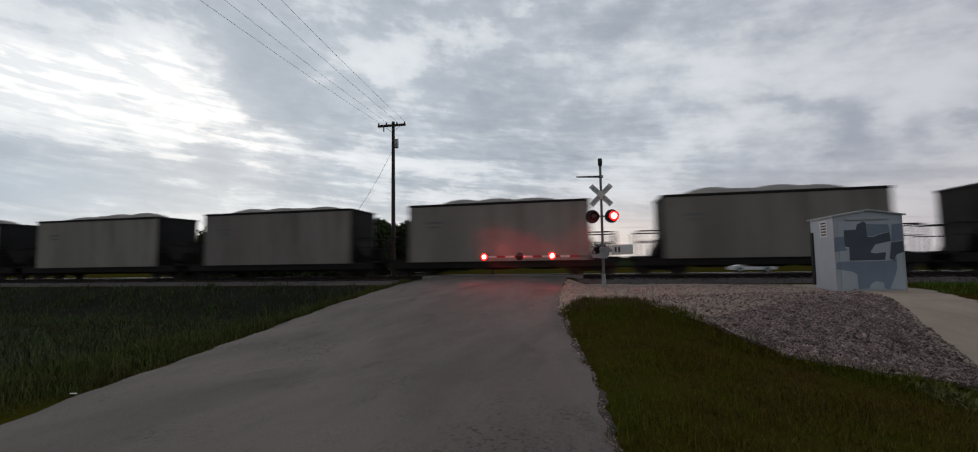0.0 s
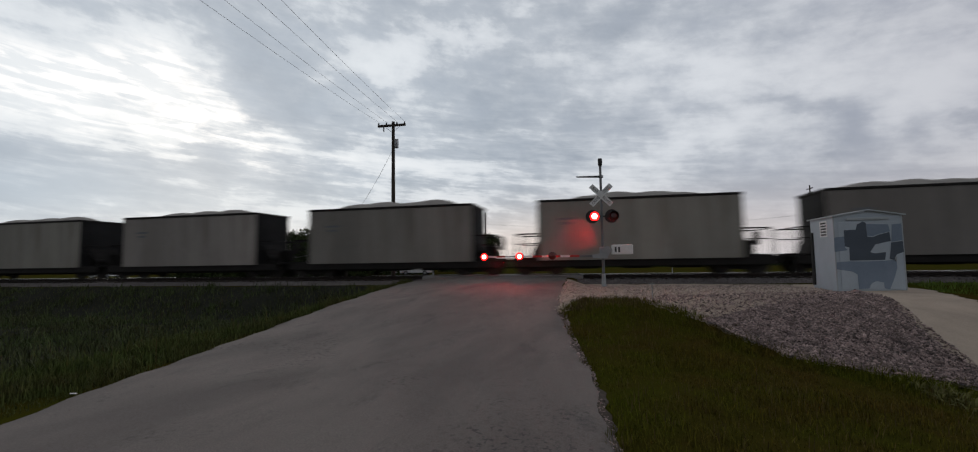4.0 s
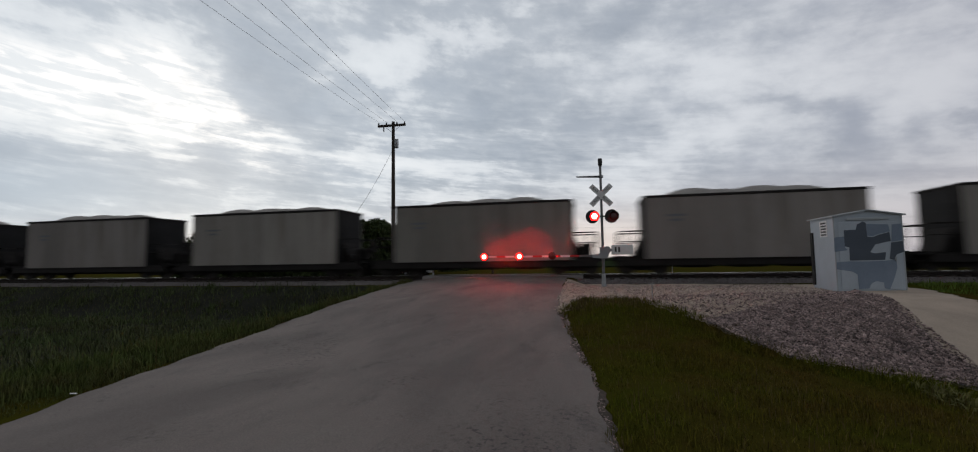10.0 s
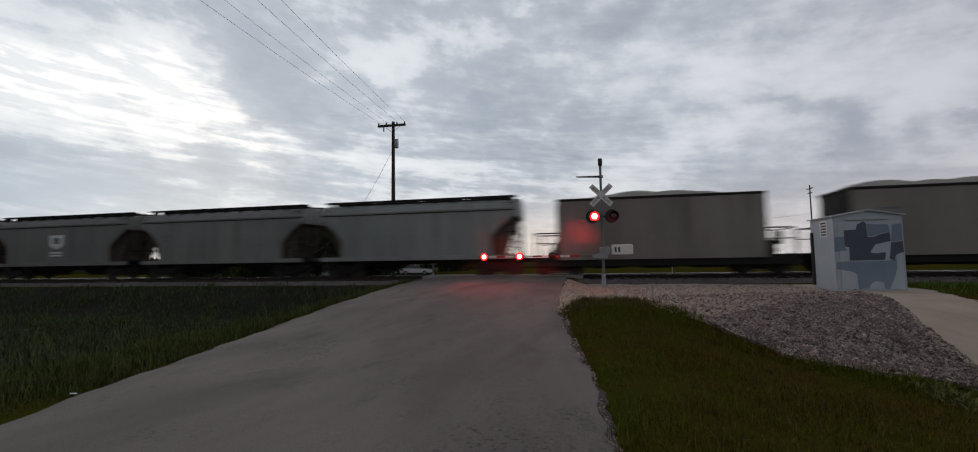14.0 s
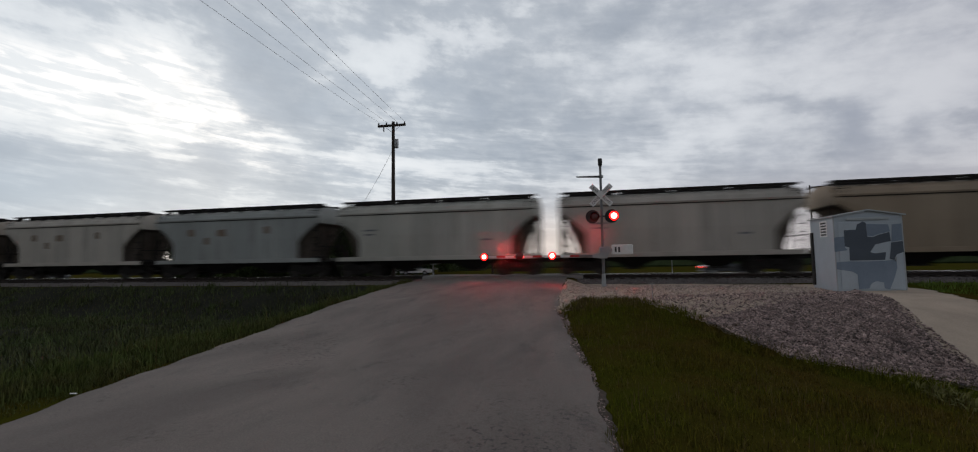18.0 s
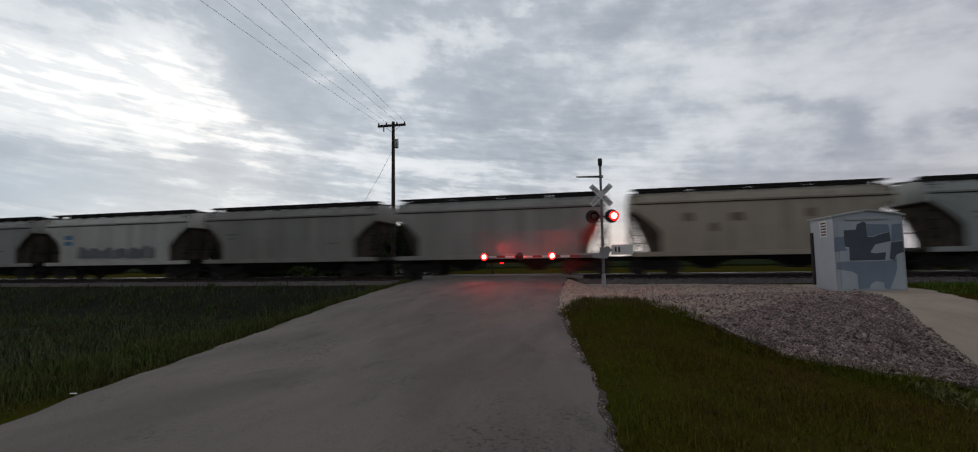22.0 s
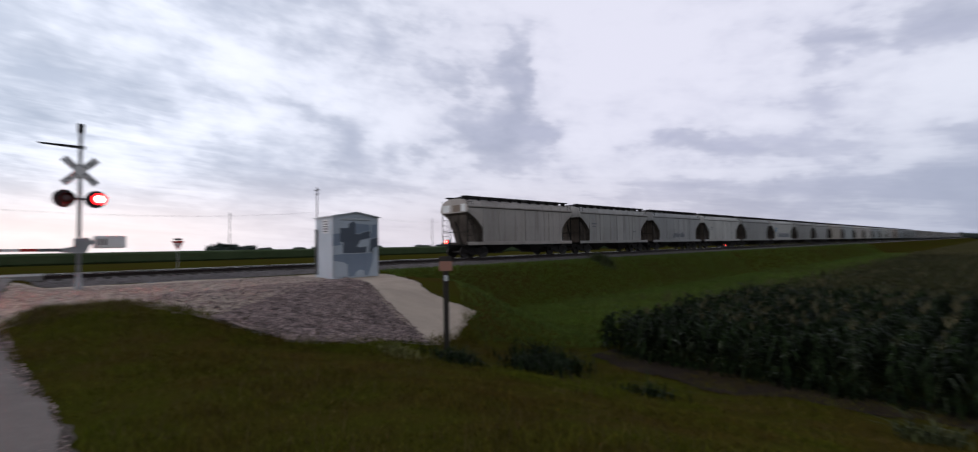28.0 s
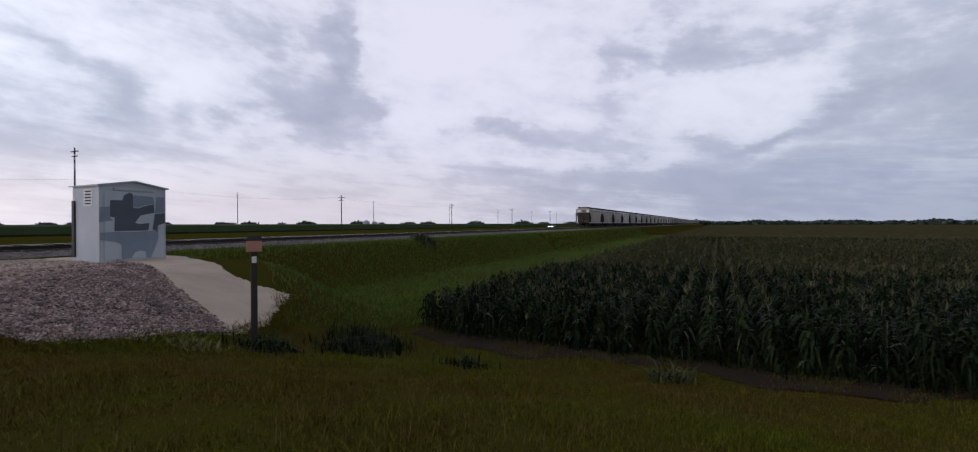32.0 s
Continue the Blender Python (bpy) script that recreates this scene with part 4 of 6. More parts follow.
for i, car in enumerate(gondolas):
    g = 0.85 + 0.3 * ((i * 7) % 5) / 4
    for p in car.children:
        if p.data.materials[0] == GONDOLA:
            p.color = (g, g * (0.98 + 0.02 * (i % 3)), g * 0.98, 1)
    src = loads[(i * 3) % 7]
    if src.parent is None:
        src.parent = car
    else:
        again(src, pose(0, 0, 0, 0, 0, 180 * (i % 2)), car)
    train.append((car, 267.1 + i * GON_PITCH + 5.15))


def patch(car, points, material, label=""):
    """A flat painted mark on the wagon's near side; outline in x and z."""
    part("painted_mark", prism(points, "y", -1.612, -1.606), material, car, label)


def scrawl(car, x0, x1, z0, z1, material, seed, label, face=-1.612):
    """Sprayed shapes along a wagon's side, too blurred to be read."""
    rng = random.Random(seed)
    n = 6
    w = (x1 - x0) / n
    for i in range(n):
        a = x0 + i * w
        pts = [(a, z0 + rng.uniform(0, 0.15)), (a + w * 1.02, z0 + rng.uniform(0, 0.15)), (a + w * rng.uniform(0.9, 1.1), z1 - rng.uniform(0, 0.35)),
               (a + w * 0.5, z1 + rng.uniform(-0.1, 0.1)), (a + w * rng.uniform(-0.1, 0.1), z1 - rng.uniform(0, 0.35))]
        part("painted_mark", prism(pts, "y", face - 0.002 * (i % 2), face + 0.004), material, car, label if i == 0 else "")


scrawl(gondolas[9], -2.7, 1.5, 0.9, 1.85, BLUE_TAG, 1, "blue sprayed graffiti")
scrawl(gondolas[10], -2.8, 1.2, 0.9, 1.6, YELLOW_TAG, 2, "faded yellow sprayed graffiti")
scrawl(gondolas[10], -2.9, 0.9, 1.6, 1.95, GREY_TAG, 3, "dark outline of the graffiti")
scrawl(hoppers[2], -1.5, 1.4, 1.4, 2.0, GREY_TAG, 4, "grey-blue sprayed graffiti")
scrawl(hoppers[5], -3.1, 3.4, 1.35, 2.2, GREY_TAG, 5, "grey sprayed graffiti along the lower side", -1.606)
for z in (2.35, 2.75):
    patch(hoppers[5], [(-4.25, z), (-3.5, z), (-3.5, z + 0.27), (-4.25, z + 0.27)], BLUE_TAG, "dark blue lettering panel")
shield = [(-0.6, 3.0), (-0.66, 3.2), (0.66, 3.2), (0.6, 3.0), (0.6, 2.5), (0.0, 2.15), (-0.6, 2.5)]
patch(hoppers[17], [(x, z - 0.1) for x, z in shield], WHITE, "white shield emblem")
part("painted_mark", prism([(-0.3, 2.5), (0.3, 2.5), (0.3, 2.9), (-0.3, 2.9)], "y", -1.616, -1.613), GREY_TAG, hoppers[17])
for z in (1.62, 1.82):
    patch(hoppers[17], [(-0.5, z), (0.5, z), (0.5, z + 0.11), (-0.5, z + 0.11)], WHITE)
for i in (11, 12, 8):
    for j, (x, z, w) in enumerate(((-3.2, 2.75, 0.5), (-0.9, 2.7, 0.7), (2.4, 2.8, 0.45), (-2.0, 2.2, 0.4))):
        patch(hoppers[i], [(x - w / 2, z), (x + w / 2, z - 0.05), (x + w * 0.4, z + 0.42), (x - w * 0.5, z + 0.38)], RUST_TAG, "rusty patch" if j == 0 else "")
for car_i in (1, 3, 4, 6, 9, 10, 13, 14, 16, 18):
    for x, z, w in ((-3.9, 2.7, 0.8), (-3.9, 2.45, 0.55), (3.2, 2.0, 0.6)):
        patch(hoppers[car_i], [(x - w / 2, z), (x + w / 2, z), (x + w / 2, z + 0.1), (x - w / 2, z + 0.1)], GREY_TAG)
for g in gondolas[:22]:
    for x, z, w in ((-3.6, 3.0, 0.9), (-3.6, 2.75, 0.6)):
        patch(g, [(x - w / 2, z), (x + w / 2, z), (x + w / 2, z + 0.12), (x - w / 2, z + 0.12)], GREY_TAG)

for y0, y1, z0, z1, mat_ in ((-1.35, -0.85, 3.42, 3.95, WHITE), (-0.75, 0.1, 3.40, 3.9, RUST_TAG), (0.5, 1.3, 3.42, 3.95, WHITE)):
    part("painted_mark", prism([(y0, z0), (y1, z0), (y1, z1), (y0, z1)], "x", -HOP_HALF - 0.012, -HOP_HALF - 0.002), mat_, hoppers[0])

# lamp unit on the last wagon's coupler
eot = part("end_lamp_unit", box(-6.72, -6.55, -0.14, 0.14, 0.95, 1.35, bevel=0.02), BLACK, hoppers[0], "end-of-train lamp unit")


# ---- crossing signals ----
def two_faced(name, r, front, back, parent, at, label):
    """A round lens, lit on one pair of faces and dark on the other, on an upright pivot."""
    bm = bmesh.new()
    for s in (-1, 1):
        rings = []
        for q, k in ((0.0, 1.0), (0.02, 0.85), (0.032, 0.5), (0.036, 0.05)):
            rings.append([(r * k * math.cos(a * math.pi / 10), s * (0.012 + q), r * k * math.sin(a * math.pi / 10)) for a in range(20)])
        loft(rings, bm)
    tube((0, -0.011, 0), (0, 0.011, 0), r * 1.105, None, bm, 24)
    ob = part(name, bm, front, parent, label)
    ob.data.materials.append(back)
    ob.data.materials.append(BLACK)
    for f in ob.data.polygons:
        f.material_index = 2 if abs(f.center.y) < 0.0115 else 0 if f.center.y < 0 else 1
    ob.location = at
    return ob


BLINKERS = []  # (lens, phase): phase 0 starts lit with the one side, 1 with the other


def baffle(a, b, r, n=16):
    """A thin open tube that keeps the lamp's light to a beam."""
    rings = []
    for q, w in ((a, r), (b, r), (b, r - 0.004), (a, r - 0.004)):
        rings.append([(q[0] + w * math.cos(i * 6.2832 / n), q[1], q[2] + w * math.sin(i * 6.2832 / n)) for i in range(n)])
    return loft(rings, None, False)


def flasher(parent, x, y, z, phase, face):
    """One lamp of a crossing signal: round background, hood, housing and lens; face is -1 or 1 along y."""
    bm = tube((x, y, z), (x, y + face * 0.02, z), 0.29, None, None, 24)
    unit = part("signal_background", bm, BLACK, parent, "round black background disc")
    part("signal_housing", tube((x, y - face * 0.16, z), (x, y, z), 0.10, 0.13, None, 14), BLACK, unit)
    if face < 0:
        x += 0.09
    hood = bmesh.new()
    n = 14
    rows = []
    deep, lo, arc = (0.30, -0.35, math.pi + 0.7) if face < 0 else (0.55, -1.57, 6.27)
    for q in (0.02, deep):
        rows.append([hood.verts.new((x + 0.19 * math.cos(a), y + face * q, z + 0.19 * math.sin(a))) for a in [lo + arc * i / n for i in range(n + 1)]])
    for i in range(n):
        hood.faces.new((rows[0][i], rows[0][i + 1], rows[1][i + 1], rows[1][i]))
    bmesh.ops.solidify(hood, geom=hood.faces[:], thickness=0.006)
    part("signal_hood", hood, BLACK, unit)
    # added tube in place of lens optics, narrowing the spot on the wagons
    if face > 0:
        part("lamp_baffle", baffle((x, y + 0.125, z), (x, y + 0.56, z - 0.05), 0.085), BLACK, unit)
    lens = two_faced("signal_lens", 0.20, LAMP_RED if face < 0 else LAMP_BEAM, LAMP_DARK, unit, (x, y + face * 0.075, z), "red signal lens, flashing")
    BLINKERS.append((lens, phase, 0 if face < 0 else 180))
    return unit


LAMP_BEAM = lens_light("lit_red_beam", 0.10, 5000.0, 10.0)


def crossing_signal(x, y, z, turn, label, shift=0.0, swap=False):
    """A mast with bell, cross blades, two pairs of flashing lamps and a lowered gate arm that reaches to its left."""
    m = thing("crossing_signal", pose(x, y, z, 0, 0, turn), label, "signal", "crossing signals")
    part("mast", tube((0, 0, 0.1), (0, 0, 5.05), 0.06, 0.055, None, 14), ALU, m)
    part("mast_base", tube((0, 0, -0.3), (0, 0, 0.30), 0.11, 0.075, None, 12), GALV, m, "cast base on a concrete foundation")
    bell = bmesh.new()
    tube((0, 0, 5.03), (0, 0, 5.16), 0.075, 0.10, bell, 14)
    tube((0, 0, 5.16), (0, 0, 5.36), 0.10, 0.09, bell, 14)
    part("bell", bell, BLACK, m)
    bar = bmesh.new()
    tube((0.12, -0.02, 4.58), (-1.06, -0.02, 4.60), 0.03, 0.022, bar, 8)
    tube((0.12, -0.02, 4.52), (-1.0, -0.02, 4.58), 0.022, 0.018, bar, 8)
    part("bracket_arm", bar, BLACK, m)
    for s, word in ((-1, "RAILROAD"), (1, "CROSSING")):
        blade = part("crossbuck_blade", box(-0.61, 0.61, -0.012, 0.012, -0.114, 0.114, bevel=0.005), WHITE, m, "white cross blade with black lettering")
        blade.matrix_basis = pose(0, -0.075 - 0.02 * (s > 0), 3.73) @ pose(0, 0, 0, 0, -45 * s, 0)
        half = len(word) // 2
        for text, at in ((word[:half], -0.33), (word[half:], 0.33)):
            writing(text, 0.165, INK, blade, pose(at, -0.0135, 0), "black block lettering")
    part("lamp_crossarm", tube((-0.43 + min(0.0, shift), 0, 2.80), (0.45 + shift, 0, 2.80), 0.035, None, None, 8), BLACK, m)
    for face in (-1, 1):
        flasher(m, -0.40 + shift, face * 0.10, 2.80, 1 if swap and face > 0 else 0, face)
        flasher(m, 0.42 + shift, face * 0.10, 2.80, 0 if swap and face > 0 else 1, face)
    for unit in [c for c in m.children if c.name.startswith("signal_background")]:
        if unit.data.vertices[0].co.y > 0:
            cx = sum(v.co.x for v in unit.data.vertices) / len(unit.data.vertices)
            unit.matrix_basis = pose(cx, 0.1, 0, 0, 0, 10) @ pose(-cx, -0.1, 0)
    # gate machine and arm
    hub = part("gate_machine", box(-0.14, 0.18, -0.42, -0.08, 0.96, 1.46, bevel=0.03), GREY_PAINT, m, "grey gate machine")
    part("pivot", tube((0.16, -0.54, 1.32), (0.16, 0.35, 1.32), 0.16, None, None, 18), GREY_PAINT, hub)
    for yy in (-0.48, 0.28):
        lever = [(0.22, 1.44), (0.04, 1.42), (-0.08, 1.20), (-0.45, 1.12), (-0.45, 1.00), (0.06, 0.96), (0.20, 1.02), (0.28, 1.28)]
        part("arm_lever", prism(lever, "y", yy - 0.02, yy + 0.02), GREY_PAINT, hub)
        part("counterweight_arm", box(0.16, 1.1, yy - 0.02, yy + 0.02, 1.26, 1.38, bevel=0.008), GREY_PAINT, hub)
        w = part("counterweight", box(0.37, 1.22, yy - 0.07, yy + 0.07, 1.12, 1.54, bevel=0.03), WHITE, hub, "pale counterweight plates")
        for i in range(2):
            part("weight_slot", box(0.48 + i * 0.14, 0.55 + i * 0.14, yy - 0.075, yy - 0.069, 1.22, 1.44), INK, w)
    arm = part("gate_arm", box(-1.0, 0.0, -0.46, -0.36, 1.03, 1.13, bevel=0.01), ALU, m, "lowered gate arm in red and white bands")
    for i in range(11):
        x0 = -1.0 - i * 0.405
        part("arm_band", box(x0 - 0.405, x0, -0.44, -0.40, 1.04 + 0.004 * i, 1.13 + 0.002 * i), WHITE if i % 2 else RED, arm)
    for k, (dist, phase) in enumerate(((2.16, 1), (3.60, 0), (5.19, None))):
        holder = part("arm_lamp", box(-dist - 0.06, -dist + 0.06, -0.47, -0.37, 1.04, 1.18, bevel=0.015), BLACK, arm)
        # added rear tube that keeps the lamp's red spot on the wagons small
        part("lamp_hood", baffle((-dist, -0.28, 1.11), (-dist, -0.04, 1.12), 0.068), BLACK, holder)
        part("lamp_shade", baffle((-dist, -0.36, 1.11), (-dist, -0.27, 1.11), 0.16), BLACK, holder)
        if phase is None:
            for face in (-1, 1):
                lens = two_faced("arm_lens", 0.155, LAMP_SMALL if face < 0 else LAMP_ARM, LAMP_DARK, holder, (-dist, -0.42 + face * 0.09, 1.11), "steady red lens")
                lens.rotation_euler = (0, 0, 0 if face < 0 else math.pi)
        else:
            for face in (-1, 1):
                lens = two_faced("arm_lens", 0.155, LAMP_SMALL if face < 0 else LAMP_ARM, LAMP_DARK, holder, (-dist, -0.42 + face * 0.09, 1.11), "red lens, flashing")
                BLINKERS.append((lens, phase, 0 if face < 0 else 180))
    return m


LAMP_ARM = lens_light("lit_arm_beam", 0.07, 12000.0, 10.0)
crossing_signal(0.49, 21.0, 0.72, 0, "railroad crossing signal with lowered gate beside the road")
crossing_signal(-11.6, 33.4, 0.45, 180, "railroad crossing signal on the far side of the track", 0.34, True)


# ---- equipment shed ----
def shed():
    s = thing("equipment_shed", pose(8.0, 17.9, 0.45), "small grey metal signal shed with patchy touch-up paint", "shed")
    W, L, H = 2.02, 1.65, 2.52
    part("shed_body", prism([(0, 0), (W, 0), (W, H), (W / 2, H + 0.16), (0, H)], "y", 0, L), SHED, s)
    part("shed_skid", box(0.03, W - 0.03, 0.03, L - 0.03, -0.25, 0.0), BLACK, s)
    for side in (0, 1):
        bm = bmesh.new()
        e, r = (-0.07, H - 0.02), (W / 2, H + 0.175)
        pts = [e, r, (r[0], r[1] + 0.04), (e[0], e[1] + 0.04)]
        if side:
            pts = [(W - p, q) for p, q in pts]
        prism(pts, "y", -0.10, L + 0.10, bm)
        part("roof_panel", bm, SHED_ROOF, s, "low-pitched metal roof panel")
    for x in (0.0, W - 0.04):
        part("corner_trim", box(x, x + 0.04, -0.012, 0.0, 0, H - 0.02), SHED_ROOF, s)
    part("gable_vent", box(W / 2 - 0.62, W / 2 + 0.62, -0.05, -0.003, H - 0.14, H - 0.06, bevel=0.01), SHED_ROOF, s)
    door = part("shed_door", box(0.14, W - 0.14, -0.022, -0.003, 0.08, H - 0.2, bevel=0.006), SHED, s, "flush door covered in grey-blue paint patches")
    y = -0.026
    mid = [[(-0.0, 1.81), (0.32, 1.85), (0.31, 1.48), (0.38, 1.38), (-0.01, 1.33)], [(0.97, 2.25), (1.6, 2.21), (1.64, 1.98), (1.27, 1.89), (1.14, 1.83), (0.97, 1.85)], [(1.7, 2.21), (1.98, 2.23), (1.98, 1.68), (1.66, 1.63)], [(0.03, 0.98), (0.44, 1.01), (0.96, 1.0), (1.48, 1.02), (1.76, 1.05), (1.77, 0.78), (1.67, 0.45), (1.52, 0.08), (1.37, 0.11), (1.36, 0.3), (1.16, 0.35), (1.01, 0.28), (0.93, 0.11), (0.63, 0.09), (0.62, 0.57), (0.46, 0.67), (0.02, 0.75)]]
    dark = [[(0.3, 2.05), (0.65, 2.06), (0.7, 2.23), (0.87, 2.33), (0.96, 2.28), (0.97, 1.83), (1.14, 1.8), (1.28, 1.87), (1.62, 1.96), (1.64, 1.66), (1.2, 1.56), (1.03, 1.31), (1.16, 1.26), (1.48, 1.3), (1.44, 1.04), (0.42, 1.03), (0.43, 1.48), (0.3, 1.51)], [(1.65, 1.61), (1.98, 1.66), (1.99, 1.3), (1.78, 1.22), (1.7, 1.05), (1.57, 1.07), (1.61, 1.3)]]
    for outlines, mt, d in ((mid, PAINT_MID, 0.0), (dark, PAINT_DARK, 0.003)):
        for o in outlines:
            bm = prism([(p, q) for p, q in o], "y", y - d - 0.002, y - d)
            part("paint_patch", bm, mt, door)
    part("door_handle", box(W - 0.3, W - 0.26, -0.06, -0.02, 1.0, 1.14, bevel=0.008), GALV, door)
    notice = part("notice_plate", box(-0.012, -0.002, 0.40, 0.92, 1.86, 2.42), WHITE, s, "white notice plate with black print")
    for i in range(5):
        part("print_bar", box(-0.0145, -0.012, 0.46, 0.84, 2.31 - i * 0.1, 2.36 - i * 0.1), INK, notice)
    part("side_cabinet", box(-0.05, 0.0, L - 0.2, L - 0.02, 0.15, 2.05, bevel=0.012), BLACK, s, "dark meter cabinet")
    return s


shed()


# ---- poles, posts and wires ----
def sag(a, b, drop, n=14):
    a, b = Vector(a), Vector(b)
    return [a.lerp(b, i / n) - Vector((0, 0, drop * 4 * (i / n) * (1 - i / n))) for i in range(n + 1)]


def utility_pole():
    p = thing("utility_pole", pose(-16.2, 36.6, -0.3), "tall dark wooden utility pole with one crossarm", "utility pole")
    top = 13.9
    part("pole", tube((0, 0, 0), (0, 0, top), 0.19, 0.13, None, 12), POLE_WOOD, p)
    arm = part("crossarm", box(-1.2, 1.2, -0.2, -0.08, top - 0.46, top - 0.26, bevel=0.01), POLE_WOOD, p)
    arm.matrix_basis = pose(-0.1, 0, top - 0.36, 0, -2, 8) @ pose(0, 0, 0.36 - top)
    for s in (-1, 1):
        part("arm_brace", tube((s * 0.7, -0.14, top - 0.42), (0, -0.14, top - 1.0), 0.018, None, None, 5), POLE_WOOD, p)
    for x in (-1.12, -0.45, 0.45, 1.12):
        part("insulator", tube((x, -0.14, top - 0.28), (x, -0.14, top - 0.08), 0.075, 0.05, None, 8), BLACK, arm)
    part("transformer", tube((0.32, -0.05, top - 2.3), (0.32, -0.05, top - 1.55), 0.17, 0.17, None, 12), GALV, p, "small grey transformer can")
    part("cutout", box(-0.78, -0.72, -0.3, -0.2, top - 0.9, top - 0.45), BLACK, p)
    for x in (-1.12, -0.45, 0.45, 1.12):
        q = Vector((x * 2.55 + 7.4, -66.0, top - 0.1))
        part("wire", line(sag((x, -0.14, top - 0.1), q, 1.0, 40), 0.008, 6), WIRE, p, "thin overhead wire")
    part("service_wire", line(sag((-0.1, -0.1, top - 2.6), (-16, 4, top - 9.6), 4.6, 24), 0.014), WIRE, p)
    return p


utility_pole()


def line_pole(x, y, h, arm):
    p = thing("power_pole", pose(x, y, -0.3), "distant wooden power pole with a crossarm" if arm else "distant slim power pole", "utility pole", "poles along the highway")
    part("pole", tube((0, 0, 0), (0, 0, h), 0.16, 0.11, None, 8), POLE_WOOD, p)
    if arm:
        part("crossarm", box(-0.06, 0.06, -1.2, 1.2, h - 0.7, h - 0.55), POLE_WOOD, p)
        part("crossarm", box(-0.06, 0.06, -0.9, 0.9, h - 1.5, h - 1.36), POLE_WOOD, p)
    else:
        for i in range(3):
            part("insulator", box(-0.05, 0.05, -0.5, 0.5, h - 0.3 - i * 1.1, h - 0.22 - i * 1.1), GALV, p)
    return p


for i in range(8):
    x = -83.8 + 61.9 * i
    h = 14.9 if i == 2 else 12.0 if i == 1 else 10.2
    p = line_pole(x, 97, h, True)
    for y in (-1.1, 1.1):
        part("wire", line(sag((0, y, 9.6), (61.9, y, 9.6), 1.6, 8), 0.008), WIRE, p)
for i in range(9):
    line_pole(-40.0 + i * 81.0, 170, 14.5, False)


def marker_post():
    p = thing("marker_post", pose(7.37, 9.7, float(height(7.37, 9.7))), "dark post with a faded orange marker sign", "marker post")
    part("post", box(-0.07, 0.07, -0.05, 0.05, -0.2, 2.38, bevel=0.012), POLE_WOOD, p)
    part("sign_plate", box(-0.165, 0.165, -0.07, -0.053, 2.06, 2.31, bevel=0.005), ORANGE, p)
    part("cap_plate", box(-0.15, 0.15, -0.072, -0.054, 2.31, 2.44, bevel=0.005), TIE, p)
    part("tag", box(-0.05, 0.05, -0.065, -0.053, 1.80, 1.95, bevel=0.005), WHITE, p, "small white tag")
    p.rotation_euler = (0, 0, radians(-35))
    return p


marker_post()


def stake():
    z = float(height(1.75, 14.9))
    s = thing("survey_stake", pose(1.75, 14.9, z), "small thin metal stake in the gravel", "stake")
    part("stake_rod", tube((0, 0, -0.1), (0, 0, 0.46), 0.012, None, None, 6), GALV, s)
    part("stake_cap", box(-0.09, 0.09, -0.012, 0.012, 0.45, 0.475), GALV, s)


stake()


def yield_sign(x, y):
    p = thing("yield_sign", pose(x, y, -0.25), "red and white yield sign on a thin post", "road sign")
    part("post", tube((0, 0, 0), (0, 0, 2.9), 0.03, None, None, 8), GALV, p)
    tri = [(-0.46, 0.8), (0.46, 0.8), (0, 0)]
    part("sign_plate", prism([(a, 2.0 + b) for a, b in tri], "y", -0.05, -0.035), RED, p)
    part("sign_field", prism([(a * 0.5, 2.0 + 0.22 + b * 0.5) for a, b in tri], "y", -0.055, -0.051), WHITE, p)
    part("name_plate", box(-0.3, 0.3, -0.05, -0.035, 2.86, 3.02), BLACK, p)
    return p


yield_sign(7.4, 47.0)


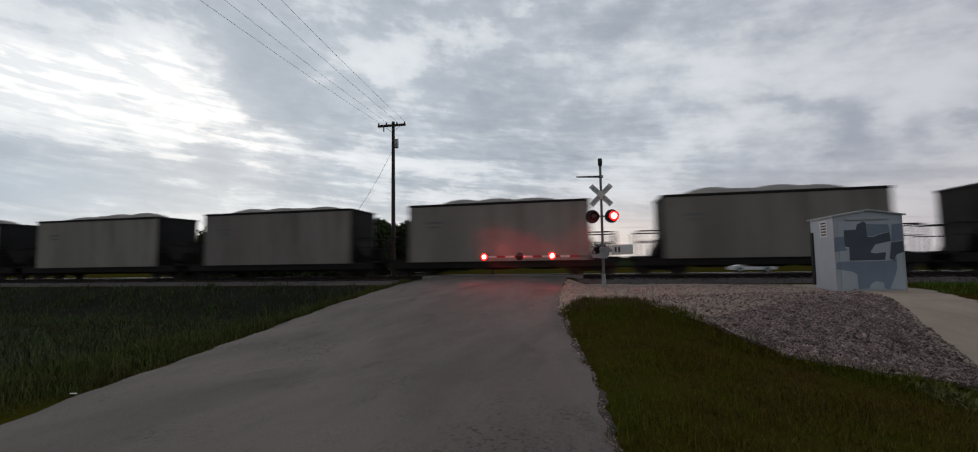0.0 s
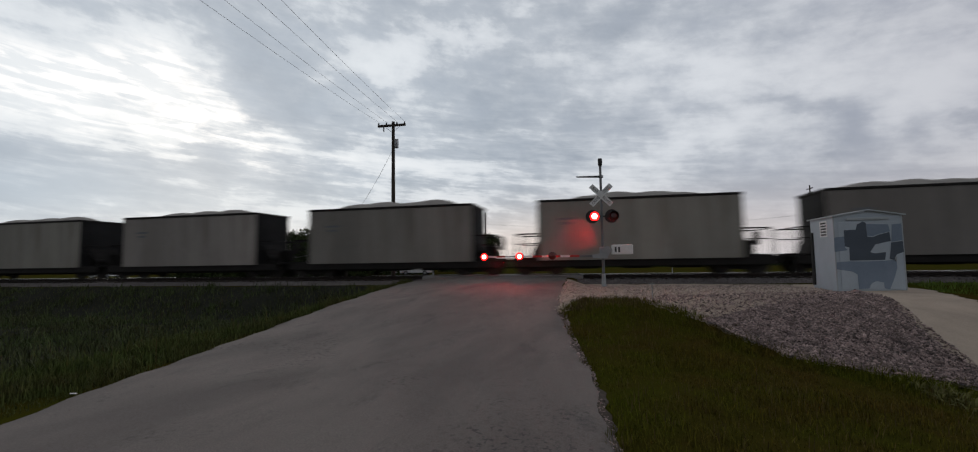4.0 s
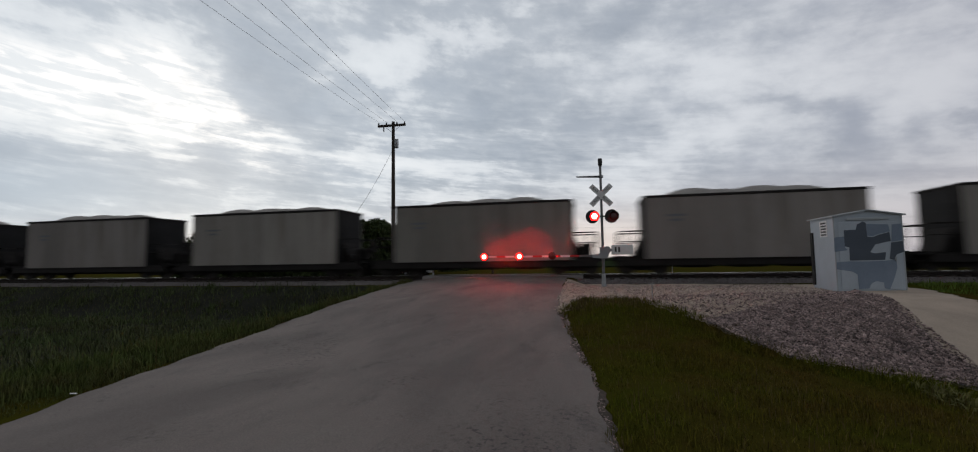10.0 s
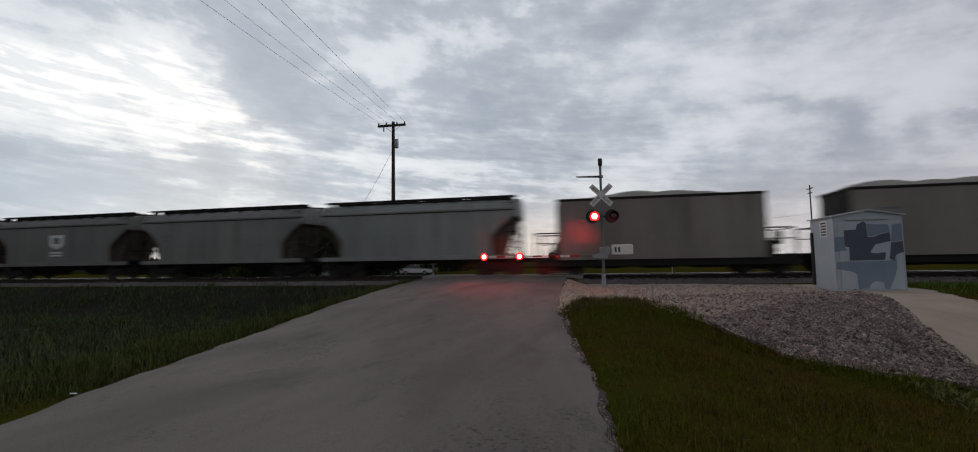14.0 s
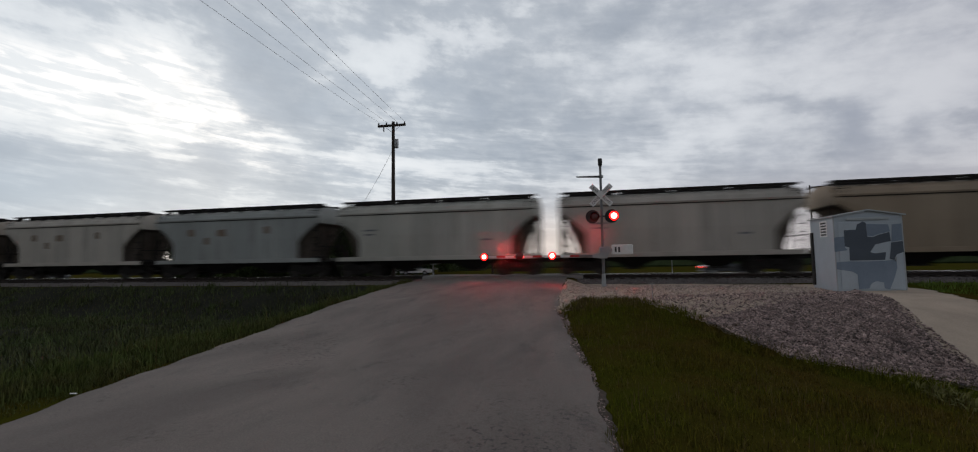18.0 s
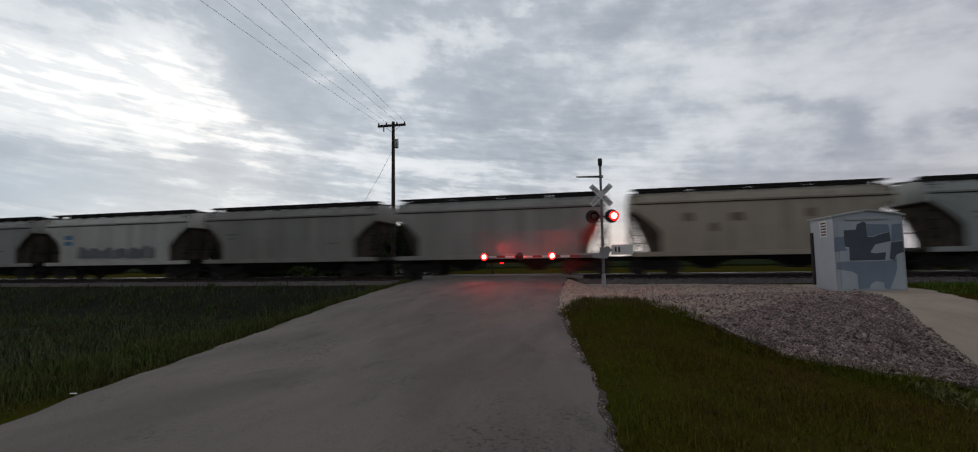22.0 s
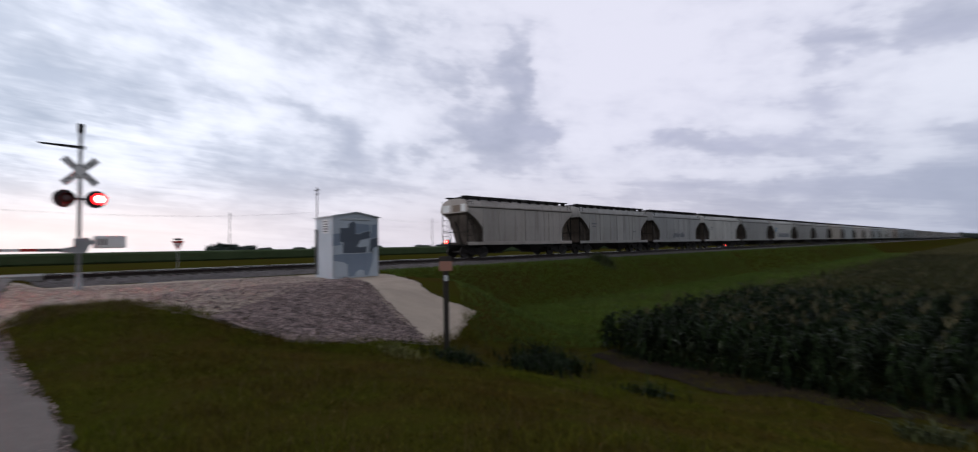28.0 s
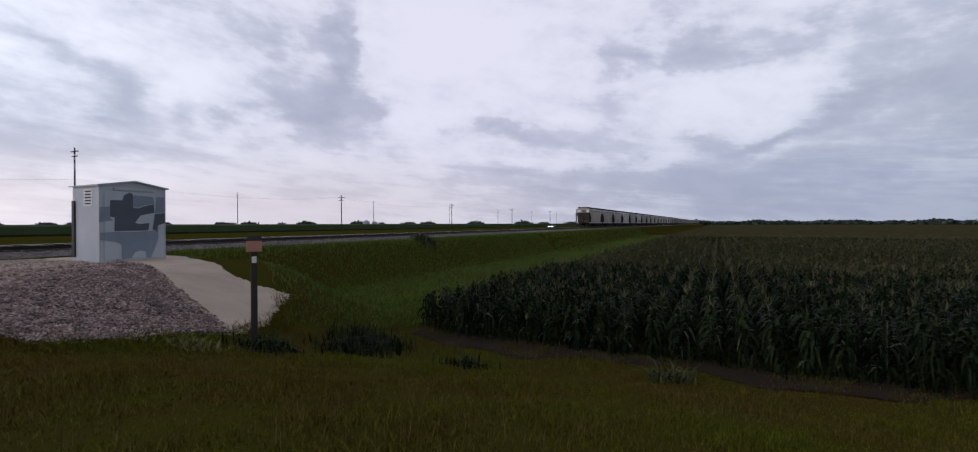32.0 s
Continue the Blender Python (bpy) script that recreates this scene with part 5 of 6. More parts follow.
# ---- trees and buildings beyond the highway ----
def tree(x, y, z, h, w, seed, label="dark leafy tree at dusk", skirt=False):
    rng = random.Random(seed)
    t = thing("tree", pose(x, y, z, 0, 0, rng.uniform(0, 360)), label, "tree", "trees beyond the track")
    bm = tube((0, 0, -0.3), (0, 0, h * 0.45), h * 0.035, h * 0.02, None, 8)
    blobs = []
    for i in range(7):
        a, r = rng.uniform(0, 6.28), rng.uniform(0.15, 0.36) * w
        q = Vector((math.cos(a) * r, math.sin(a) * r, h * rng.uniform(0.42, 0.85)))
        tube((0, 0, h * rng.uniform(0.18, 0.4)), q, h * 0.014, h * 0.005, bm, 5)
        blobs.append((q, rng.uniform(0.16, 0.26) * w))
    blobs.append((Vector((0, 0, h * 0.8)), 0.24 * w))
    for i in range(5 if skirt else 0):
        blobs.append((Vector((rng.uniform(-0.4, 0.4) * w, rng.uniform(-0.4, 0.4) * w, h * rng.uniform(0.10, 0.32))), 0.24 * w))
    part("trunk", bm, BARK, t)
    nrng = np.random.default_rng(seed)
    verts, faces = [], []
    size = max(0.14, h * 0.035)
    for q, r in blobs:
        n = 400
        d = nrng.normal(size=(n, 3))
        d /= np.linalg.norm(d, axis=1)[:, None]
        c = np.array(q) + d * (r * nrng.uniform(0.45, 1.08, (n, 1))) * np.array([1, 1, 0.8])
        a, b = nrng.normal(size=(n, 3)), nrng.normal(size=(n, 3))
        a *= size / np.linalg.norm(a, axis=1)[:, None]
        b *= size / np.linalg.norm(b, axis=1)[:, None]
        k = len(verts) * 4
        verts.append(np.stack([c - a, c - b * 0.6, c + a, c + b * 0.6], 1))
    v = np.concatenate(verts).reshape(-1, 3)
    f = np.arange(len(v)).reshape(-1, 4)
    mesh_from("crown", v, f, LEAF, t)
    return t


tree(-13.2, 62.5, -0.3, 5.6, 4.6, 5, "round leafy tree beyond the highway")
rng = random.Random(3)
for i in range(22):
    a = -44.5 + 24.5 * i / 21
    d = 66 + rng.uniform(-6, 10) + (6 if i % 3 == 0 else 0)
    h = rng.uniform(6.6, 7.8) + (0.8 if i > 13 else 0)
    if a < -32:
        h *= 0.76
    tree(d * math.sin(radians(a)), d * math.cos(radians(a)), -0.3, h, rng.uniform(6.0, 8.0), 20 + i, "dark leafy tree with undergrowth at its foot", True)
for i, (a, d, h) in enumerate(((-16, 90, 3.6), (-18.5, 84, 4.2), (-14.5, 100, 3.0))):
    tree(d * math.sin(radians(a)), d * math.cos(radians(a)), -0.3, h, h * 1.4, 60 + i, "low dark bush beyond the highway", True)


def house(x, y, turn):
    h = thing("house", pose(x, y, -0.3, 0, 0, turn), "pale one-storey house half hidden behind the trees", "house", "", "")
    part("house_wall", prism([(-3, 0), (3, 0), (3, 2.7), (0, 4.3), (-3, 2.7)], "x", -4.5, 4.5), SIDING, h)
    for s in (-1, 1):
        part("house_roof", prism([(s * 3.4, 2.5), (0, 4.36), (0, 4.5), (s * 3.4, 2.64)], "x", -4.9, 4.9), ROOFING, h)
    for wx in (-2.8, 2.6):
        w = part("house_window", box(wx - 0.5, wx + 0.5, -3.04, -3.0, 1.0, 2.2), WHITE, h)
        part("pane", box(wx - 0.42, wx + 0.42, -3.05, -3.04, 1.08, 2.12), CAR_GLASS, w)
    part("house_door", box(-0.45, 0.45, -3.05, -3.0, 0.1, 2.1), ROOFING, h)
    return h


house(-33.0, 105.0, 10)


# ---- road vehicles ----
def car(x, y, heading, paint, label, lights, tail=True):
    """A saloon seen from afar; heading 1 drives along x, -1 against it."""
    c = thing("car", pose(x, y, -0.18, 0, 0, 0 if heading > 0 else 180), label, "car")
    hull = [(-2.25, 0.35), (2.2, 0.35), (2.28, 0.62), (2.05, 0.78), (1.1, 0.92), (-2.0, 0.98), (-2.3, 0.85)]
    part("body", prism(hull, "y", -0.88, 0.88), paint, c)
    cabin = loft([[(-1.75, -0.82, 0.95), (1.15, -0.82, 0.92), (1.15, 0.82, 0.92), (-1.75, 0.82, 0.95)],
                  [(-1.15, -0.62, 1.42), (0.3, -0.62, 1.42), (0.3, 0.62, 1.42), (-1.15, 0.62, 1.42)]])
    part("cabin_glass", cabin, CAR_GLASS, c)
    part("roof", box(-1.12, 0.28, -0.62, 0.62, 1.405, 1.45, bevel=0.02), paint, c)
    for wx in (-1.38, 1.38):
        for s in (-1, 1):
            w = part("tyre", tube((wx, s * 0.72, 0.32), (wx, s * 0.9, 0.32), 0.32, None, None, 16), RUBBER, c)
            part("rim", tube((wx, s * 0.9, 0.32), (wx, s * 0.915, 0.32), 0.19, None, None, 10), GALV, w)
    for s in (-1, 1):
        part("headlight", box(2.12, 2.27, s * 0.68 - 0.13, s * 0.68 + 0.13, 0.60, 0.74, bevel=0.02), HEADLIGHT if lights else WHITE, c)
        part("tail_light", box(-2.31, -2.24, s * 0.7 - 0.14, s * 0.7 + 0.14, 0.72, 0.86, bevel=0.015), TAIL if tail else RED, c)
    return c


for px, py, turn in ((-24.5, 63.5, 5), (-28.5, 65.5, 60)):
    parked = car(px, py, 1, CAR_WHITE, "white car parked by the trees", False, False)
    parked.matrix_basis = pose(px, py, -0.3, 0, 0, turn)
# (car, seconds at which it is known, its x then, speed)
TRAFFIC = [
    (car(17.3, 57.3, -1, CAR_WHITE, "white saloon car driving on the highway", False), 0.0, 17.3, -22.4),
    (car(-40, 51.6, 1, CAR_DARK, "dark car with headlights on the highway", True), 13.0, -34.5, 31.0),
    (car(-60, 51.6, 1, CAR_WHITE, "white car passing along the highway", False), 15.0, -2.0, 31.0),
    (car(-80, 51.6, 1, CAR_DARK, "dark car with lit tail lights on the highway", False), 17.8, 7.0, 31.0),
    (car(-100, 51.6, 1, CAR_DARK, "dark car with tail lights on the highway", False), 20.0, -12.5, 31.0),
    (car(-120, 51.6, 1, CAR_DARK, "grey car with tail lights on the highway", False), 23.3, -8.7, 31.0),
    (car(169, 57.3, -1, CAR_DARK, "dark car with bright headlights far along the highway", True), 32.0, 172.0, -26.0)]


# ---- broken stone, grass, weeds and corn ----
def scatter(n, poly, seed):
    rng = np.random.default_rng(seed)
    p = np.array(poly)
    lo, hi = p.min(0), p.max(0)
    out = np.zeros((0, 2))
    while len(out) < n:
        q = rng.uniform(lo, hi, (n * 2, 2))
        out = np.concatenate([out, q[inside(q[:, 0], q[:, 1], poly)]])
    return out[:n], rng


def stones(name, n, poly, seed, size, zfun, label, material=STONE):
    """Loose broken stone; each lump is a squashed, chipped block."""
    at, rng = scatter(n, poly, seed)
    base = np.array([(1, 0, 0), (-1, 0, 0), (0, 1, 0), (0, -1, 0), (0, 0, 1), (0, 0, -1), (0.7, 0.7, 0.45), (-0.7, -0.6, 0.5), (0.65, -0.7, 0.4), (-0.7, 0.65, 0.35)], float)
    tri = np.array([(4, 6, 8), (4, 8, 7), (4, 7, 9), (4, 9, 6), (0, 8, 6), (6, 2, 0), (6, 9, 2), (9, 1, 2), (9, 7, 1), (7, 3, 1), (7, 8, 3), (8, 0, 3)])
    s = size * rng.lognormal(0, 0.38, (n, 1, 1))
    v = base[None] * rng.uniform(0.6, 1.25, (n, 10, 1)) * s * rng.uniform(0.6, 1.15, (n, 1, 3))
    a = rng.uniform(0, 6.28, n)
    c, sn = np.cos(a)[:, None], np.sin(a)[:, None]
    x, y = v[..., 0] * c - v[..., 1] * sn, v[..., 0] * sn + v[..., 1] * c
    tilt = rng.normal(0, 0.5, n)[:, None]
    z = v[..., 2] * np.cos(tilt) + x * np.sin(tilt)
    v = np.stack([x + at[:, :1], y + at[:, 1:], z + (zfun(at[:, 0], at[:, 1]) + size * 0.25)[:, None]], -1)
    f = tri[None] + (np.arange(n) * 10)[:, None, None]
    return tagged(mesh_from(name, v.reshape(-1, 3), f.reshape(-1, 3), material), label, "stones", kind="stuff")


stones("broken_stones", 34000, PILE, 1, 0.0195, lambda x, y: PILE_Z(x, y) + 0.04, "purplish grey broken stone heaped below the shed")
stones("apron_pebbles", 12000, APRON[:11] + [(7.0, 11.4), (7.6, 15.0), (8.0, 17.4), (8.0, 22.5), (-1.1, 22.5)], 2, 0.024, lambda x, y: height(x, y) + 0.02, "small stones on the limestone apron", APRON_STONE)
stones("stray_stones", 2600, [(1.2, 14.2), (2.4, 11.8), (3.9, 13.0), (5.4, 14.3), (6.9, 15.7), (7.9, 16.9), (7.7, 17.6), (4.5, 16.6), (2.2, 16.0)], 6, 0.024, lambda x, y: height(x, y) + 0.03,
       "darker stones strewn above the heap")
stones("path_edge_stones", 700, [(7.0, 10.4), (7.3, 10.6), (7.45, 12.9), (7.95, 15.0), (8.35, 16.9), (8.1, 16.9), (7.7, 15.0), (7.2, 12.9)], 7, 0.024, lambda x, y: height(x, y) + 0.03,
       "stones strewn on the edge of the path")
stones("verge_pebbles", 2500, [(0.2, 1.5), (0.5, 1.5), (0.18, 5), (-0.02, 7.3), (-0.4, 10), (-0.75, 13.2), (-1.0, 13.2), (-0.7, 10), (-0.25, 7.1), (0.0, 4.5)], 4, 0.014,
       lambda x, y: height(x, y) + 0.012, "small stones along the road's crumbled edge")
stones("ballast_stones", 9000, [(-1, 23.7), (60, 23.7), (60, 25.7), (-1, 25.7)], 3, 0.034,
       lambda x, y: np.interp(y, [b[0] for b in BED], [b[1] for b in BED]), "grey ballast stones beside the rail", BED_STONE)


def blades(name, at, rng, tall, wide, material, label, lean=0.35, droop=0.0, category="grass"):
    """Many single blades of grass, each bent once."""
    n = len(at)
    h = tall * rng.lognormal(0, 0.35, n)
    a = rng.uniform(0, 6.28, n)
    side = np.stack([np.cos(a), np.sin(a), np.zeros(n)], -1) * (wide * rng.uniform(0.6, 1.3, n))[:, None]
    way = np.stack([np.cos(a + 1.6), np.sin(a + 1.6), np.zeros(n)], -1) * (h * rng.normal(0, lean, n))[:, None]
    base = np.stack([at[:, 0], at[:, 1], height(at[:, 0], at[:, 1]) - 0.02], -1)
    up = np.zeros((n, 3))
    up[:, 2] = h
    v = np.stack([base - side, base + side, base + way * 0.35 + up * 0.6 + side * 0.6, base + way * 0.35 + up * 0.6 - side * 0.6,
                  base + way + up * (1 - droop)], 1).reshape(-1, 3)
    k = np.arange(n)[:, None] * 5
    tris = np.concatenate([k + np.array([[0, 1, 2]]), k + np.array([[0, 2, 3]]), k + np.array([[3, 2, 4]])])
    return tagged(mesh_from(name, v, tris, material), label, category, kind="stuff")


def keep_off(at):
    """Points clear of road, stone and track."""
    x, y = at[:, 0], at[:, 1]
    on_road = (x > along(LEFT_EDGE, y) - 0.02 + 0.07 * np.sin(y * 3.3) + 0.05 * np.sin(y * 8.1)) & (x < along(RIGHT_EDGE, y) + 0.06 + 0.10 * np.sin(y * 2.3) + 0.07 * np.sin(y * 6.1 + 1))
    return at[~on_road & ~(inside(x, y, APRON) & inside(x, y - 0.25, APRON)) & ~((y > 23.2) & (y < 31))]


NEAR_RIGHT = [(-0.5, 1.0), (13.6, -6.0), (13.6, 9.0), (10.3, 12.0), (7.2, 10.4), (4.7, 10.0), (3.3, 10.6), (2.0, 13.6), (0.9, 14.9), (-0.4, 14.6), (-1.0, 13.4)]
at, rng_ = scatter(170000, NEAR_RIGHT, 11)
at = keep_off(at)
edge = smooth01((at[:, 1] - 7.0 - 0.35 * np.abs(at[:, 0] - 5)) / 4.0)
blades("verge_grass", at, rng_, 0.04 + 0.055 * smooth01(0.5 + ripple(at[:, 0] * 0.9, at[:, 1] * 0.9 + 2)) + 0.02 * edge, 0.0055, GRASS, "dark olive grass on the verge", 0.5, 0.1)
BORDER = [(-0.75, 13.2), (-0.5, 14.6), (0.9, 14.9), (1.9, 13.6), (2.7, 11.7), (3.3, 10.5), (4.0, 9.9), (5.4, 10.0), (7.2, 10.3), (8.7, 10.9), (10.0, 11.9),
          (10.2, 11.3), (8.6, 10.1), (7.1, 9.5), (4.7, 9.0), (3.4, 9.2), (2.6, 10.0), (1.9, 11.4), (0.9, 12.9), (-0.2, 13.0)]
heart, rng_ = scatter(420, BORDER, 41)
at = np.repeat(heart, 34, 0) + rng_.normal(0, 0.13, (420 * 34, 2))
blades("border_grass", at, rng_, np.repeat(rng_.uniform(0.06, 0.16, 420), 34), 0.007, GRASS, "longer ragged grass along the stones", 0.55, 0.15)
heart, rng_ = scatter(130, [(-0.7, 13.3), (-0.4, 14.5), (0.9, 14.8), (1.7, 13.7), (0.8, 13.1), (-0.2, 12.9)], 42)
at = np.repeat(heart, 30, 0) + rng_.normal(0, 0.1, (130 * 30, 2))
blades("mound_tuft", at, rng_, np.repeat(rng_.uniform(0.07, 0.19, 130), 30), 0.006, DRYGRASS, "tall dry grass on top of the mound", 0.5, 0.2)
at, rng_ = scatter(9000, NEAR_RIGHT, 12)
at = keep_off(at[ripple(at[:, 0] * 0.5, at[:, 1] * 0.5) > 0.0])
blades("dry_grass", at, np.random.default_rng(5), 0.13, 0.005, DRYGRASS, "thin dry brown grass stalks")
heart, rng_ = scatter(520, [(-6.9, 2.0), (-7.6, 8), (-8.9, 22.4), (-10.2, 22.4), (-9.2, 9), (-8.6, 2.0)], 43)
at = np.repeat(heart, 30, 0) + rng_.normal(0, 0.12, (520 * 30, 2))
keep = at[:, 0] < along(LEFT_EDGE, at[:, 1]) - 0.1
blades("verge_weeds", at[keep], rng_, np.repeat(rng_.uniform(0.07, 0.22, 520), 30)[keep], 0.012, DITCH_GRASS, "taller green weeds along the road's edge", 0.5, 0.15, "weeds")
at, rng_ = scatter(60000, [(-6.4, 1.0), (-7.3, 8), (-8.7, 22.6), (-11.2, 22.8), (-10.8, 12), (-10.2, 1.0)], 13)
at = keep_off(at)
blades("ditch_grass", at, np.random.default_rng(6), 0.05 + 0.14 * smooth01(0.5 + ripple(at[:, 0] * 0.7, at[:, 1] * 0.7)), 0.007, DITCH_GRASS, "rough grass in the ditch beside the road", 0.6)
def clumps(n, poly, seed, each, lo, hi):
    """Points gathered in loose clumps, with a height for each."""
    heart, rng = scatter(n, poly, seed)
    at = np.repeat(heart, each, 0) + rng.normal(0, 1, (n * each, 2)) * np.repeat(rng.uniform(0.10, 0.55, n), each)[:, None]
    tall = np.repeat(rng.uniform(lo, hi, n), each)
    clear = keep_off(np.concatenate([at, tall[:, None]], 1))
    return clear[:, :2], clear[:, 2], rng


DITCH_AREA = [(-9.4, 2.0), (-9.7, 10), (-10.6, 21.0), (-12, 22.3), (-46, 22.6), (-46, 5)]
at, tall, rng_ = clumps(1300, DITCH_AREA, 14, 60, 0.07, 0.34)
blades("ditch_weeds", at, rng_, tall, 0.017, WEED, "patchy dull weeds in the ditch", 0.55, 0.15, "weeds")
at, rng_ = scatter(70000, DITCH_AREA, 24)
blades("low_ditch_growth", keep_off(at), np.random.default_rng(7), 0.07, 0.016, DITCH_GRASS, "low thin growth on the ditch floor", 0.5, 0.1, "weeds")
at, tall, rng_ = clumps(90, [(-8.0, 2.0), (-8.6, 10), (-9.4, 22.0), (-30, 22.3), (-30, 5)], 25, 7, 0.2, 0.48)
blades("dry_stalks", at, rng_, tall, 0.006, DRYGRASS, "pale dry stalks among the weeds", 0.3, 0.1, "weeds")
at, rng_ = scatter(110000, [(9, 10.5), (13.5, 9.5), (60, 9.8), (60, 23.4), (13, 23.2), (12.5, 18), (11.4, 14.5)], 15)
blades("bank_grass", keep_off(at), np.random.default_rng(8), 0.12, 0.019, BANK_GRASS, "mown green grass on the railway bank")
at, rng_ = scatter(26000, [(60, 9.6), (150, 9.6), (150, 23.2), (60, 23.4)], 28)
blades("distant_bank_grass", at, np.random.default_rng(18), 0.16, 0.05, BANK_GRASS, "grass on the bank far along the track")
# the far bank reuses the ditch blades, darker than BANK_GRASS
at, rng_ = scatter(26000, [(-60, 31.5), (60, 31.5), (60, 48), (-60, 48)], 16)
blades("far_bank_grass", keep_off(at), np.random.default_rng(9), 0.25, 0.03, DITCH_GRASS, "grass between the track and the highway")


def tussock(x, y, n, h, w, seed, material, label):
    rng = np.random.default_rng(seed)
    at = np.stack([rng.normal(x, w, n), rng.normal(y, w, n)], -1)
    return blades("weed_clump", at, rng, h, 0.022, material, label, 0.75, 0.3, "weeds")


tussock(5.6, 9.2, 420, 0.15, 0.22, 31, YELLOW_WEED, "small yellowish weed at the foot of the stones")
tussock(7.0, 8.9, 420, 0.24, 0.30, 32, CORN, "dark weeds round the marker post")
tussock(9.3, 8.4, 520, 0.34, 0.5, 33, CORN, "dark leafy weeds beside the corn")
tussock(10.6, 8.9, 560, 0.36, 0.45, 34, CORN, "dark leafy weeds beside the corn")
tussock(9.6, 5.3, 160, 0.26, 0.25, 35, CORN, "lone dark weed in the grass")
tussock(11.6, 1.0, 160, 0.3, 0.25, 36, WEED, "lone weed in the grass")
srng = np.random.default_rng(61)
for i in range(16):
    sy = -6.0 + i * 0.95
    tussock(13.75 + srng.normal(0, 0.12), sy, 150, float(srng.uniform(0.22, 0.42)), 0.28, 62 + i, CORN, "dark weeds at the foot of the corn")
tussock(33.0, 22.3, 900, 0.5, 0.45, 37, WEED, "low bush on the railway bank")

dirt = sheet("dirt_track", np.arange(11.2, 15.2, 0.15), np.arange(-14, 9.2, 0.15), 0.03, DIRT,
             lambda x, y: (x > 12.4 + 0.4 * np.sin(y * 0.9) + 0.2 * np.sin(y * 2.3) - 0.03 * y) & (x < 14.2 + 0.2 * np.sin(y * 1.7) - 0.03 * y))
tagged(dirt, "bare brown dirt strip along the corn", "dirt", kind="structure")


def corn_plant(rng, leaves, tall):
    """Vertices and triangles of one maize plant: stalk, arching leaves, tassel."""
    v, f = [], []

    def quad(a, b, c, d):
        k = len(v)
        v.extend((a, b, c, d))
        f.extend(((k, k + 1, k + 2), (k, k + 2, k + 3)))

    for s in range(3):
        a0, a1 = s * 2.1, (s + 1) * 2.1
        quad((0.013 * math.cos(a0), 0.013 * math.sin(a0), 0), (0.013 * math.cos(a1), 0.013 * math.sin(a1), 0),
             (0.006 * math.cos(a1), 0.006 * math.sin(a1), tall), (0.006 * math.cos(a0), 0.006 * math.sin(a0), tall))
    turn = rng.uniform(0, 6.28)
    for i in range(leaves):
        a = turn + math.pi * i + rng.gauss(0, 0.35)
        z0 = tall * (0.15 + 0.72 * i / leaves)
        length = rng.uniform(0.5, 0.78) * (1 - 0.35 * i / leaves)
        rise = rng.uniform(0.28, 0.5)
        dx, dy = math.cos(a), math.sin(a)
        prev = None
        for j in range(5):
            t = j / 4
            r = length * t * (1 - 0.15 * t)
            z = z0 + rise * t * 1.6 - (0.55 + rise) * t * t * rng.uniform(0.85, 1.1)
            w = 0.042 * (1 - t) ** 0.6 * (0.7 + t) + 0.002
            cur = ((r * dx - w * dy, r * dy + w * dx, z), (r * dx + w * dy, r * dy - w * dx, z))
            if prev:
                quad(prev[0], prev[1], cur[1], cur[0])
            prev = cur
    return np.array(v), np.array(f)


def tassel(rng, tall):
    v, f = [], []
    for i in range(5):
        a, l = rng.uniform(0, 6.28), 0.22 if i else 0.28
        o = 0.5 * l if i else 0.02
        k = len(v)
        v.extend(((0.008, 0, tall - 0.03), (-0.008, 0, tall - 0.03), (math.cos(a) * o, math.sin(a) * o, tall + l * 0.8), (math.cos(a) * o + 0.012, math.sin(a) * o, tall + l * 0.8)))
        f.extend(((k, k + 1, k + 2), (k, k + 2, k + 3)))
    return np.array(v), np.array(f)


def plant_out(name, kinds, at, rng, material, label, lo=0.85, hi=1.12):
    """Sets copies of a few plants at many places, in one mesh."""
    pick = rng.integers(0, len(kinds), len(at))
    vs, fs, k = [], [], 0
    for q, (v, f) in enumerate(kinds):
        p = at[pick == q]
        n = len(p)
        a, s = rng.uniform(0, 6.28, n)[:, None], rng.uniform(lo, hi, n)[:, None]
        c, sn = np.cos(a), np.sin(a)
        x = (v[None, :, 0] * c - v[None, :, 1] * sn) * s + p[:, :1]
        y = (v[None, :, 0] * sn + v[None, :, 1] * c) * s + p[:, 1:]
        z = v[None, :, 2] * s + height(p[:, 0], p[:, 1])[:, None]
        vs.append(np.stack([x, y, z], -1).reshape(-1, 3))
        fs.append((f[None] + (np.arange(n) * len(v))[:, None, None]).reshape(-1, 3) + k)
        k += n * len(v)
    return tagged(mesh_from(name, np.concatenate(vs), np.concatenate(fs), material), label, "corn", kind="stuff")


def rows_of(x0, x1, y0, y1, row, gap, seed):
    rng = np.random.default_rng(seed)
    gx, gy = np.meshgrid(np.arange(x0, x1, gap), np.arange(y1, y0, -row), indexing="ij")
    p = np.stack([gx.ravel(), gy.ravel()], -1)
    return p + rng.normal(0, 0.05, p.shape) * np.array([1.2, 0.8]), rng


crng = random.Random(8)
CORN_TALL = 1.42
near_kinds = [corn_plant(crng, 12, CORN_TALL * crng.uniform(0.84, 1.08)) for i in range(10)]
far_kinds = [corn_plant(crng, 7, CORN_TALL) for i in range(4)]
